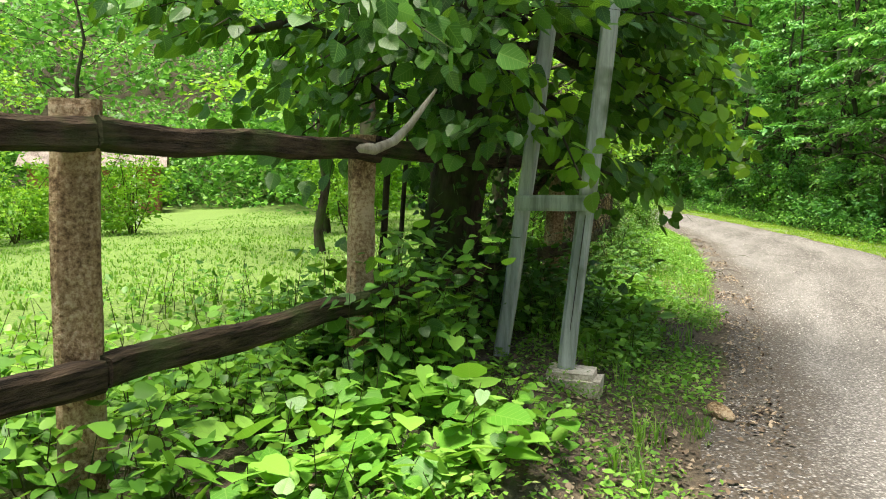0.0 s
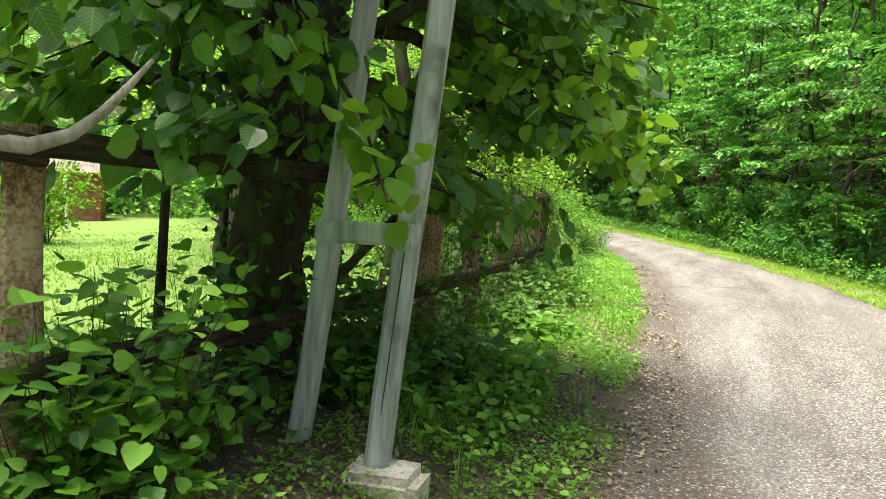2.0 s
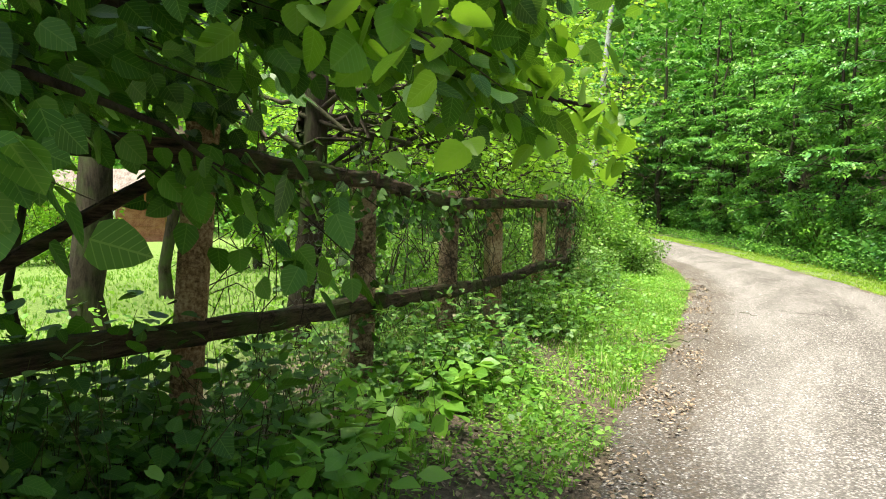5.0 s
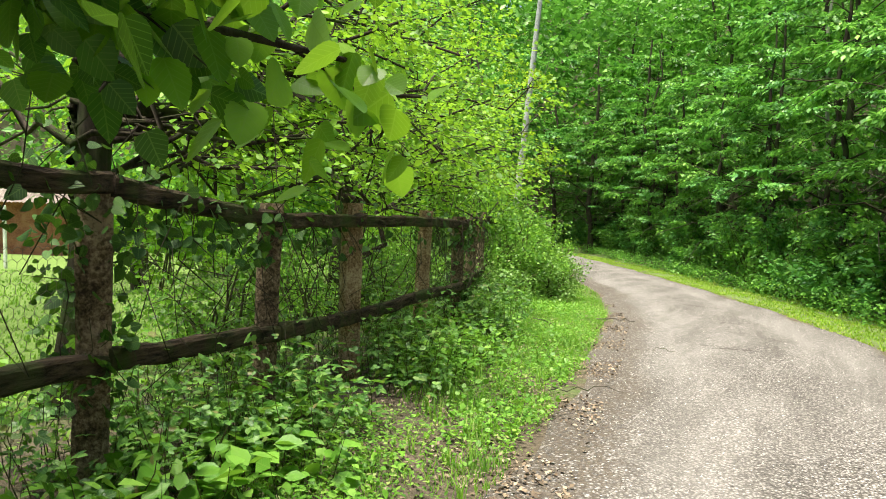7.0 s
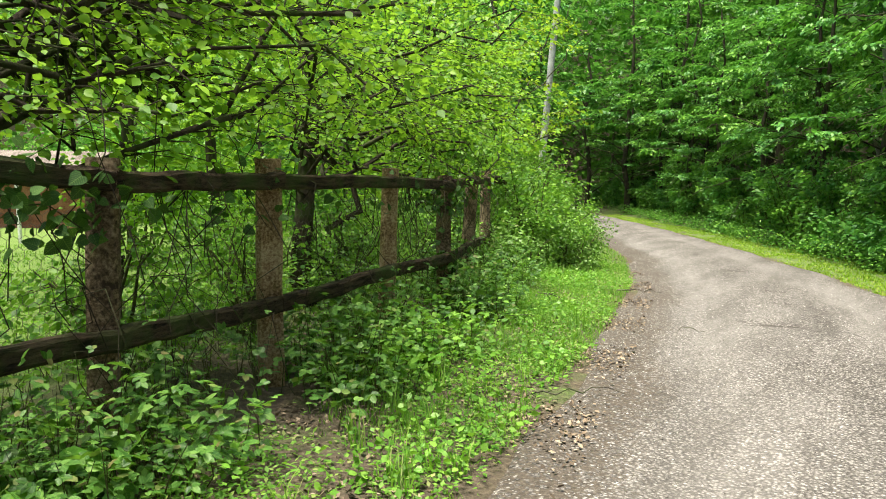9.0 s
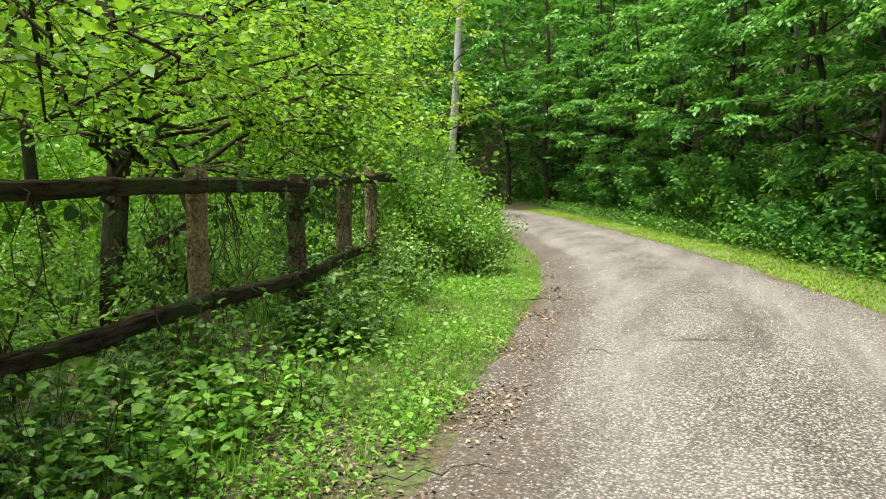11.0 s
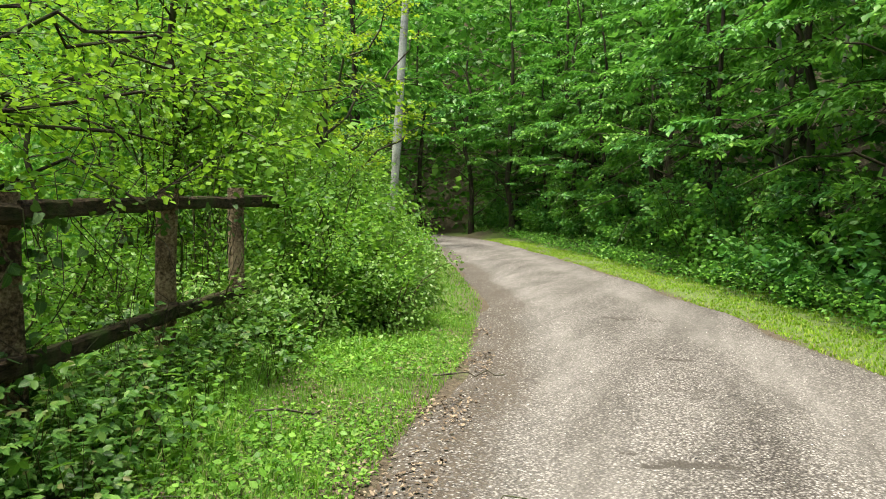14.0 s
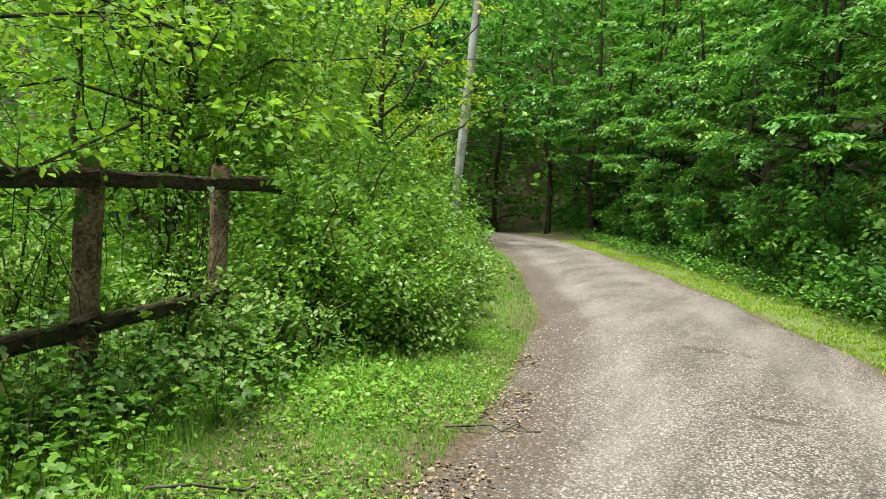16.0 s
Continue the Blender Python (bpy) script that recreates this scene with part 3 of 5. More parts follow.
# ---- Fence ----
# name: (x, y, top of post, top rail, low rail, across, lean x, lean y, concrete)
POSTS = [
    (-1.90, 0.05, 1.52, 1.44, 0.76, 0.15, 0.00, 0.00, True),
    (-1.88, 1.65, 1.52, 1.42, 0.74, 0.13, 0.01, 0.00, True),
    (-1.87, 3.30, 1.49, 1.42, 0.71, 0.115, 0.02, 0.00, True),
    (-1.80, 6.50, 1.50, 1.37, 0.66, 0.13, 0.05, 0.02, True),
    (-2.07, 8.15, 1.38, 1.32, 0.58, 0.14, 0.00, 0.00, False),
    (-2.22, 9.57, 1.29, 1.19, 0.53, 0.13, 0.01, 0.00, False),
    (-2.46, 10.97, 1.33, 1.20, 0.46, 0.15, -0.01, 0.00, True),
    (-2.68, 12.72, 1.31, 1.20, 0.49, 0.12, 0.04, 0.00, True),
    (-2.95, 14.30, 1.27, 1.18, 0.45, 0.13, 0.00, 0.00, False),
    (-3.50, 16.10, 1.33, 1.22, 0.46, 0.14, 0.03, 0.00, False),
    (-3.96, 17.65, 1.37, 1.24, 0.43, 0.13, 0.01, 0.00, False),
]
fence = thing("fence", "weathered post and rail fence with mossy timber rails along the lane", "fence", (-2.2, 9.0, gz(-2.2, 9.0)))
for x, y, top, hi, lo, w, lx, ly, stone in POSTS:
    base = gz(x, y) - 0.25
    beam("post", (x - lx, y - ly, base), (x + lx, y + ly, top), w, w * 0.95, M_POST if stone else M_POST_D, fence,
         "rough ochre concrete fence post" if stone else "dark weathered wooden fence post", 10, 0.004, side=Vector((0.72, 0.69, 0)))
for p, q in zip(POSTS, POSTS[1:]):
    for k, (h, broken) in enumerate(((0.092, False), (0.095, False))):
        a = Vector((p[0] + 0.075, p[1], p[3 + k]))
        b = Vector((q[0] + 0.075, q[1], q[3 + k]))
        d = (b - a).normalized()
        beam("rail", a + d * 0.004, b - d * 0.004, 0.075, h, M_RAIL, fence, "dark split timber rail with moss", 22, 0.005)
a, b = Vector((-3.90, 17.65, 1.24)), Vector((-4.15, 18.80, 1.25))
beam("rail", a, b, 0.07, 0.115, M_RAIL, fence, "broken end of a timber rail", 7, 0.007)
# brace under the top rail beyond the big trunk
beam("brace", (-1.95, 5.35, 0.75), (-1.84, 6.42, 1.30), 0.04, 0.05, M_RAIL, fence, "slanting wooden brace", 7, 0.004)


def wire_panel(p, q, z0, z1, cell=0.052):
    """Hexagonal netting between two posts, of thin flat-twisted wires."""
    a, b = Vector((p[0] - 0.07, p[1], 0)), Vector((q[0] - 0.07, q[1], 0))
    ln = (b - a).length
    h = cell / math.sqrt(3)
    segs = []
    rows_n, cols = int((z1 - z0) / (1.5 * h)), int(ln / cell)
    for j in range(rows_n):
        for i in range(cols):
            ox = (i + 0.5 * (j % 2)) * cell
            oz = j * 1.5 * h
            c = (ox, oz)
            segs += [((c[0], c[1] + h), (c[0] + cell / 2, c[1] + h / 2)), ((c[0], c[1] + h), (c[0] - cell / 2, c[1] + h / 2)),
                     ((c[0] + cell / 2, c[1] + h / 2), (c[0] + cell / 2, c[1] - h / 2))]
    s = np.array(segs)
    n = len(s)
    r = 0.0011
    d2 = (b - a) / ln
    def world3(u, off):
        u3 = np.clip(u[:, 0], 0, ln)
        sag = 0.02 * np.sin(u3 * 2.1 + u[:, 1] * 5)
        return np.stack([a.x + d2.x * u3 + d2.y * sag, a.y + d2.y * u3 - d2.x * sag, z0 + u[:, 1] + gz(p[0], p[1]) * 0], 1) + off
    vs = []
    dirs = s[:, 1] - s[:, 0]
    dirs /= np.linalg.norm(dirs, axis=1)[:, None] + 1e-9
    perp = np.stack([-dirs[:, 1], dirs[:, 0]], 1)
    for e in (0, 1):
        for ox, on in ((r, 0), (-r * 0.5, 0.87 * r), (-r * 0.5, -0.87 * r)):
            pts = s[:, e] + perp * ox
            vs.append(world3(pts, np.array([d2.y * on, -d2.x * on, 0])[None]))
    V = np.stack(vs, 1).reshape(-1, 3)
    o = (np.arange(n) * 6)[:, None, None]
    F = np.array([(0, 1, 4, 3), (1, 2, 5, 4), (2, 0, 3, 5)])[None] + o
    net = thing("wire_netting", "rusty hexagonal wire netting stretched behind the fence", "netting", (a.x, a.y, z0), "netting along the fence")
    child("mesh", np_mesh("mesh", V, F.reshape(-1, 4), m_wire), net)


for i in range(3, 8):
    wire_panel(POSTS[i], POSTS[i + 1], 0.05, 1.12)

# ---- Timber pole support beside the trunk ----
sup = thing("pole_support", "leaning pale painted timber legs with crossbar on a footing", "pole support", (-1.3, 4.4, gz(-1.3, 4.4)))
LEGN0, LEGN1 = Vector((-1.11, 4.34, 0.20)), Vector((-0.72, 4.60, 4.6))
LEGF0, LEGF1 = Vector((-1.53, 4.41, 0.20)), Vector((-1.04, 4.66, 4.6))
face = Vector((0.98, 0.2, 0))
beam("leg", LEGN0, LEGN1, 0.095, 0.12, M_PAINT, sup, "pale grey-green painted timber leg with a drying crack", 16, 0.003, side=face)
beam("leg", LEGF0, LEGF1, 0.085, 0.12, M_PAINT, sup, "pale grey-green painted timber leg", 16, 0.003, side=face)
bn, bf = LEGN0.lerp(LEGN1, 0.215), LEGF0.lerp(LEGF1, 0.215)
bd = (bn - bf).normalized()
front = Vector((0.18, -0.98, 0)) * 0.078
beam("crossbar", bf - bd * 0.04 + front, bn + bd * 0.035 + front, 0.035, 0.09, M_PAINT, sup, "short painted crossbar", 6, 0.002)
beam("crack", LEGN0.lerp(LEGN1, 0.05) + front * 0.79, LEGN0.lerp(LEGN1, 0.20) + front * 0.79, 0.004, 0.006, M_BARK, sup, "dark drying crack", 6, 0.0012, side=face)
bm = bmesh.new()
bm_box(bm, (0.34, 0.26, 0.36), pose(-1.08, 4.30, -0.15, 0, 2, 8), 0.04, 2)
for v in bm.verts:
    v.co += Vector((random.gauss(0, 0.006), random.gauss(0, 0.006), random.gauss(0, 0.006)))
part("footing", bm, M_FOOT, sup, "chipped concrete footing")

# ---- Trees ----
def spray_points(paths, per_metre, spread, flat=0.5):
    """Leaf places and outward ways along twigs."""
    pos, out = [], []
    for p in paths:
        q = np.array(p)[:, :3]
        ln = np.linalg.norm(np.diff(q, axis=0), axis=1).sum()
        n = max(3, int(ln * per_metre))
        t = rng.uniform(0.08, 1.05, n) * (len(q) - 1)
        i = np.clip(t.astype(int), 0, len(q) - 2)
        w = (t - i)[:, None]
        c = q[i] * (1 - w) + q[i + 1] * w
        pos.append(c + rng.normal(0, spread, (n, 3)) * np.array([1, 1, flat]))
        d = q[-1] - q[0]
        out.append(np.repeat((d / (np.linalg.norm(d) + 1e-9))[None], n, 0))
    return np.concatenate(pos), np.concatenate(out)


def twigs_of(limbs, per_metre, length, lift=0.0, droop=0.15, start=0.25):
    made = []
    for p in limbs:
        q = np.array(p)
        ln = np.linalg.norm(np.diff(q[:, :3], axis=0), axis=1).sum()
        d = q[-1, :3] - q[0, :3]
        base_a = math.atan2(d[1], d[0])
        for k in range(max(2, int(ln * per_metre))):
            t = rng.uniform(start, 1.0) * (len(q) - 1)
            i = min(int(t), len(q) - 2)
            s = q[i] + (q[i + 1] - q[i]) * (t - i)
            a = base_a + rng.choice([-1, 1]) * rng.uniform(0.3, 1.3)
            L = length * rng.uniform(0.5, 1.25) * (1.15 - 0.5 * t / len(q))
            e = s[:3] + np.array([math.cos(a) * L, math.sin(a) * L, L * (lift + rng.normal(0, 0.18)) - droop * L])
            r = max(0.004, min(0.35 * s[3], 0.02))
            mid = (s[:3] + e) / 2 + np.array([0, 0, 0.10 * L])
            made.append([(*s[:3], r), (*mid, r * 0.7), (*e, r * 0.3)])
    return made


def tree(name, label, base, height, radius, trunk_r, limb_n, leaf_mat, leaf_size, per_metre, low=0.2, lean=(0, 0), rise=0.25,
         twig_pm=2.2, twig_len=0.9, bark=None, shape=RHOMB, group="", limbs=None, up=0.6, spread=0.16, droop=0.25, flat=0.5, skip=None, arch=0.06, wob=0.03):
    bark = bark or M_BARK_W
    base = np.array(base, float)
    t = thing(name, label, "tree", tuple(base), group)
    top = base + np.array([lean[0], lean[1], height])
    trunk = bend(base - np.array([0, 0, 0.3]), top, trunk_r, trunk_r * 0.25, 9, 0, 0.012)
    trunk[0] = (*trunk[0][:3], trunk_r * 1.35)
    child("trunk", tubes("trunk", [trunk], bark, 10), t)
    made = []
    tq = np.array(trunk)
    for k in range(limb_n):
        f = low + (0.97 - low) * (k + rng.uniform(0, 1)) / limb_n
        i = min(int(f * 8), 7)
        s = tq[i, :3] + (tq[i + 1, :3] - tq[i, :3]) * (f * 8 - i)
        a = k * 2.4 + rng.uniform(-0.5, 0.5)
        prof = (1 - ((f - 0.42) / 0.75) ** 2)
        L = radius * max(0.3, prof) * rng.uniform(0.75, 1.15)
        e = s + np.array([math.cos(a) * L, math.sin(a) * L, L * (rise + rng.normal(0, 0.08))])
        made.append(bend(s, e, max(0.010, trunk_r * (0.30 - 0.20 * f)), 0.005, 6, arch * L, 0.025))
    for s, e, r in limbs or ():
        made.append(bend(s, e, r, 0.008, 9, 0.05, wob))
    tw = twigs_of(made, twig_pm, twig_len, 0.05, droop * 0.6)
    if skip:
        tw = [p for p in tw if not skip(*np.array(p[-1][:3]))]
    for p in made:
        child("limb", tubes("limb", [p], bark, 6), t)
    tagged(child("twig_growth", tubes("twig_growth", tw, bark, 3), t), kind="stuff")
    pos, out = spray_points(tw, per_metre, spread, flat)
    if skip:
        keep_ = ~skip(pos[:, 0], pos[:, 1], pos[:, 2])
        pos, out = pos[keep_], out[keep_]
    tagged(child("crown", leaves("crown", pos, leaf_size * rng.uniform(0.6, 1.25, len(pos)), leaf_mat, shape, up, droop, out), t), kind="stuff")
    return t


def near_path(x, y, z):
    return ((x > -0.22) & (z < 3.2) & (-3 < y) & (y < 16)) | ((x > -1.16) & (2.6 < y) & (y < 4.46) & (z < 1.72))


# The big linden at the fence, its low boughs over the lane
Tx, Ty = -2.0, 4.95
tree("linden_tree", "thick dark linden trunk wrapped in ivy with low drooping leafy boughs", (Tx, Ty, gz(Tx, Ty)), 9.0, 2.5, 0.22, 32, M_LINDEN_SHADED, 0.10, 40,
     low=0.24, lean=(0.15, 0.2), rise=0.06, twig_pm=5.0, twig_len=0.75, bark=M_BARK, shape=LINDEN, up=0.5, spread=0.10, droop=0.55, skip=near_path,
     limbs=[((Tx, Ty, 2.3), (-0.42, 7.45, 1.62), 0.05),
            ((Tx, Ty, 2.1), (-1.35, 3.8, 2.1), 0.05), ((Tx, Ty, 1.9), (-1.7, 2.7, 2.0), 0.05), ((Tx, Ty, 1.9), (-3.2, 3.4, 2.3), 0.06),
            ((Tx, Ty, 2.1), (-3.7, 5.8, 2.2), 0.06), ((Tx, Ty, 1.8), (-2.6, 7.3, 2.0), 0.05), ((Tx, Ty, 1.9), (-1.3, 6.6, 1.75), 0.05),
            ((Tx, Ty, 2.7), (-0.45, 6.4, 2.4), 0.05), ((Tx, Ty, 1.7), (-2.5, 3.7, 1.75), 0.04),
            ((Tx, Ty, 1.7), (-2.9, 6.4, 1.7), 0.04), ((Tx, Ty, 3.0), (-2.2, 1.2, 2.6), 0.06), ((Tx, Ty, 3.0), (-0.5, 8.2, 2.3), 0.05),
            ((Tx, Ty, 1.9), (-0.95, 4.75, 1.3), 0.03), ((Tx, Ty, 2.2), (-1.4, 4.1, 1.35), 0.03),
            ((Tx, Ty, 1.6), (-1.5, 3.9, 1.5), 0.03), ((Tx, Ty, 1.7), (-1.1, 5.9, 1.3), 0.03), ((Tx, Ty, 2.5), (-0.6, 6.9, 1.9), 0.04)])

# the linden's dense upper crown: leaf mass added above the view to cast shade
nq = 8000
cu = rng.normal(0, 1, (nq, 3))
cu /= np.linalg.norm(cu, axis=1)[:, None]
cu *= (0.35 + 0.65 * rng.uniform(0, 1, nq) ** 0.5)[:, None] * np.array([1.9, 1.9, 2.4])
cu += np.array([Tx - 0.5, Ty - 0.1, 5.5])
cu = cu[cu[:, 2] > 2.75 + 0.25 * np.sin(3 * cu[:, 0]) * np.cos(2.3 * cu[:, 1])]
tagged(child("upper_crown", leaves("upper_crown", cu, 0.17 * rng.uniform(0.6, 1.3, len(cu)), M_LINDEN_SHADED, RHOMB, 0.6, 0.5), bpy.data.objects["linden_tree"]), kind="stuff")

# the lowest bough's own leaves, each hanging by its stalk
linden = bpy.data.objects["linden_tree"]
leaf_v, leaf_f = toothed_heart(9)
leaf_mesh = np_mesh("leaf", leaf_v, leaf_f, M_LINDEN_LIT)
leaf_uv(leaf_mesh, (leaf_v, leaf_f), 1)
BOUGHS = (
    (((-1.5, 5.9, 2.15), (-1.05, 6.55, 1.95), (-0.7, 7.05, 1.78), (-0.44, 7.5, 1.56)), 190, 0.15),
    (((-1.7, 5.2, 2.40), (-1.15, 5.5, 2.15), (-0.7, 5.75, 1.90), (-0.38, 5.95, 1.60)), 170, 0.18),
    (((-1.75, 4.75, 2.05), (-1.45, 4.45, 1.85), (-1.18, 4.25, 1.60), (-0.99, 4.10, 1.28)), 46, 0.10),
    (((-1.85, 4.70, 2.15), (-1.65, 4.40, 2.05), (-1.45, 4.15, 1.85), (-1.30, 4.02, 1.55)), 26, 0.09))
for points, count, wide in BOUGHS:
    bough = [np.array(p) for p in points]
    child("bough", tubes("bough", [[(*p, r) for p, r in zip(bough, (0.016, 0.012, 0.008, 0.004))]], M_BARK, 6), linden)
    for i in range(count):
        t = 3 * rng.uniform(0.0, 1.0) ** 0.8
        k = min(int(t), 2)
        c = bough[k] + (bough[k + 1] - bough[k]) * (t - k) + rng.normal(0, 1, 3) * np.array([wide, wide, wide * 0.75])
        c[0] = min(c[0], -0.24)
        ob = new("leaf", leaf_mesh)
        ob.parent = linden
        s = rng.uniform(0.07, 0.125)
        ob.matrix_basis = Matrix.Translation(Vector(c) - Vector(linden.location)) @ Euler((rng.uniform(-1.3, -0.2), rng.normal(0, 0.4), rng.uniform(0, 6.28))).to_matrix().to_4x4() @ Matrix.Diagonal((s, s, s, 1))

# Old fruit trees inside the fence
def crooked(base, n, xs, ys, zs, lo, hi):
    """Low boughs, each from the trunk to somewhere in that box."""
    return [((base[0], base[1], rng.uniform(lo, hi)), (base[0] + rng.uniform(*xs), base[1] + rng.uniform(*ys), rng.uniform(*zs)), rng.uniform(0.014, 0.03)) for _ in range(n)]



tree("fruit_tree", "old ivy-clad fruit tree with arching dark branches behind the fence", (-3.3, 9.1, gz(-3.3, 9.1)), 4.6, 2.8, 0.13, 12, M_FRUIT, 0.056, 30,
     low=0.4, rise=0.18, twig_pm=5.5, twig_len=0.7, bark=M_BARK, shape=OVAL, group="fruit trees", spread=0.09,
     limbs=[((-3.3, 9.1, 1.9), (-2.3, 12.2, 1.9), 0.035), ((-3.3, 9.1, 1.7), (-2.4, 10.9, 2.1), 0.035), ((-3.3, 9.1, 1.5), (-4.6, 10.8, 2.1), 0.03),
            ((-3.3, 9.1, 2.1), (-2.0, 10.3, 2.7), 0.03), ((-3.3, 9.1, 1.6), (-2.2, 9.9, 1.5), 0.022), ((-3.3, 9.1, 1.6), (-4.8, 8.4, 2.2), 0.03),
            ((-3.3, 9.1, 2.0), (-2.1, 11.6, 2.4), 0.03), ((-3.3, 9.1, 1.8), (-2.6, 12.8, 2.2), 0.03), ((-3.3, 9.1, 2.3), (-2.4, 12.6, 2.9), 0.03)] + crooked((-3.3, 9.1), 16, (-0.8, 1.7), (0.3, 4.0), (1.3, 3.0), 1.2, 2.2), wob=0.06)
tree("fruit_tree", "leaning old fruit tree with forked dark trunk behind the fence", (-4.15, 13.7, gz(-4.15, 13.7)), 4.4, 2.7, 0.12, 14, M_FRUIT, 0.056, 36,
     low=0.42, lean=(-0.25, 0.1), rise=0.18, twig_pm=5.5, twig_len=0.75, bark=M_BARK, shape=OVAL, group="fruit trees", spread=0.09,
     limbs=[((-4.15, 13.7, 0.35), (-3.7, 14.6, 1.9), 0.06), ((-4.3, 13.8, 1.7), (-2.6, 14.9, 2.1), 0.03), ((-4.3, 13.8, 1.9), (-2.5, 12.6, 2.0), 0.03),
            ((-4.3, 13.8, 1.6), (-3.0, 16.2, 2.0), 0.03), ((-4.3, 13.8, 2.2), (-2.0, 13.9, 2.7), 0.03), ((-4.3, 13.8, 1.5), (-3.2, 12.2, 1.6), 0.03), ((-4.3, 13.8, 1.6), (-3.2, 15.4, 1.6), 0.03)] + crooked((-4.2, 13.75), 14, (-0.8, 1.9), (-1.5, 3.2), (1.2, 2.9), 1.0, 2.0), wob=0.06)
for x, y, h, r, mat in ((-5.7, 19.1, 5.0, 2.4, M_FRUIT), (-6.9, 15.2, 5.5, 3.0, M_FRUIT), (-8.0, 20.5, 6.5, 3.2, M_BEECH_L), (-7.2, 11.4, 5.5, 2.8, M_FRUIT),
                        (-11.5, 18.0, 7.0, 3.4, M_BEECH_L), (-9.5, 25.5, 8.0, 3.4, M_BEECH_L), (-13.5, 24.5, 8.0, 3.8, M_FRUIT), (-10.5, 16.9, 6.5, 3.2, M_FRUIT),
                        (-17, 9.5, 8.5, 4.2, M_FRUIT), (-15, 4.0, 8, 4.0, M_BEECH_L), (-19, 17, 9, 4.5, M_BEECH_L), (-22, 6.0, 9, 4.8, M_FRUIT), (-14, -1.5, 8, 4, M_BEECH_L), (-24, 13, 9, 4.8, M_FRUIT)):
    tree("orchard_tree", "leafy light-green tree on the meadow with a slim dark trunk", (x, y, gz(x, y)), h, r, 0.085, 18, mat, 0.11, 34,
         low=0.34, rise=0.2, twig_pm=3.6, twig_len=0.9, bark=M_BARK, group="trees on the meadow", spread=0.16, shape=RHOMB)

# Bushes where the fence ends, up to the leaning pole
def bush(name, label, x, y, h, r, mat, size, n, group="", stems=9):
    z = gz(x, y)
    t = thing(name, label, "bush", (x, y, z), group)
    st = []
    for k in range(stems):
        a = rng.uniform(0, 6.28)
        q = rng.uniform(0.3, 1.0)
        st.append(bend((x + rng.normal(0, 0.08), y + rng.normal(0, 0.08), z - 0.1), (x + math.cos(a) * r * q, y + math.sin(a) * r * q, z + h * rng.uniform(0.55, 1.0)), 0.022, 0.005, 5, 0.1, 0.03))
    tw = twigs_of(st, 5.0, 0.34 * r + 0.15, 0.1, 0.1, 0.12)
    tagged(child("twig_growth", tubes("twig_growth", st + tw, M_STEM, 3), t), kind="stuff")
    pos, out = spray_points(tw, 10, 0.07)
    idx = rng.integers(0, len(pos), n)
    pos = pos[idx] + rng.normal(0, 0.07, (n, 3))
    pos[:, 2] = np.maximum(pos[:, 2], ground_z(pos[:, 0], pos[:, 1]) + 0.02)
    tagged(child("foliage", leaves("foliage", pos, size * rng.uniform(0.6, 1.3, n), mat, RHOMB, 0.5, 0.25, out[idx]), t), kind="stuff")
    return t


for k in range(17):
    y = 18.9 + k * 0.95
    edge = -0.453 * (y - 13.14) - 0.35
    for j in range(2):
        r = 0.85 + 0.35 * j + rng.uniform(-0.1, 0.2)
        x = edge - r * (0.9 + 1.4 * j) + rng.uniform(-0.15, 0.15)
        bush("bush", "dense green hazel bush at the end of the fence", x, y, (1.5 + 0.13 * k + rng.uniform(-0.2, 0.4)) if j == 0 else 4.6 + rng.uniform(-0.5, 0.9), r + 0.25 * j,
             M_HEDGE if j == 0 or k % 3 else M_FRUIT, 0.074 if j == 0 else 0.085, 3800 if j == 0 else 4200, "bushes beyond the fence")
for x, y, h in ((-5.2, 16.9, 1.5), (-5.0, 18.4, 2.2), (-6.2, 15.2, 1.2), (-3.75, 18.6, 1.1), (-3.6, 19.6, 1.0), (-4.0, 18.7, 1.3), (-4.0, 20.6, 1.2), (-4.6, 22.2, 1.2), (-5.5, 24.2, 1.2), (-6.5, 26.5, 1.2), (-7.6, 29.0, 1.1), (-9.2, 32, 1.5), (-11.0, 35.5, 1.6)):
    bush("low_bush", "low bramble and hazel growth beside the lane", x, y, h, 0.75, M_HEDGE, 0.055, 3200, "low growth beside the lane", 8)

for k in range(11):
    y = 10.6 + 0.8 * k
    x = float(np.interp(y, FENCE_Y, FENCE_X)) - 1.0 - 0.5 * (k % 2)
    bush("weed_bush", "leafy green shrub growing behind the fence", x, y, rng.uniform(0.7, 1.25), 0.6, M_HEDGE, 0.06, 1500, "shrubs behind the fence", 8)
for x, y in ((-17.5, 17.4), (-18.2, 16.0), (-18.8, 14.6), (-19.5, 18.6), (-21.5, 17.0), (-24, 20.5), (-12.5, 7.5), (-18, 11.5), (-9.6, 16.5), (-10.5, 19.5), (-12.5, 21.0)):
    bush("meadow_bush", "round light green bush standing on the meadow", x, y, rng.uniform(2.2, 3.2), 1.6, M_FRUIT, 0.12, 2600, "bushes on the meadow", 8)

for x, y, h in ((-3.45, 18.1, 0.6), (-3.15, 19.2, 0.75), (-3.5, 20.4, 0.8), (-3.95, 21.7, 0.85), (-4.5, 23.2, 0.9), (-5.2, 25.0, 0.9), (-4.0, 17.2, 0.7), (-3.75, 19.0, 1.2)):
    bush("bramble_bush", "low pale-leaved bramble mound on the verge", x, y, h, 0.6, M_BRAMBLE, 0.055, 2600, "bramble mounds on the verge", 9)

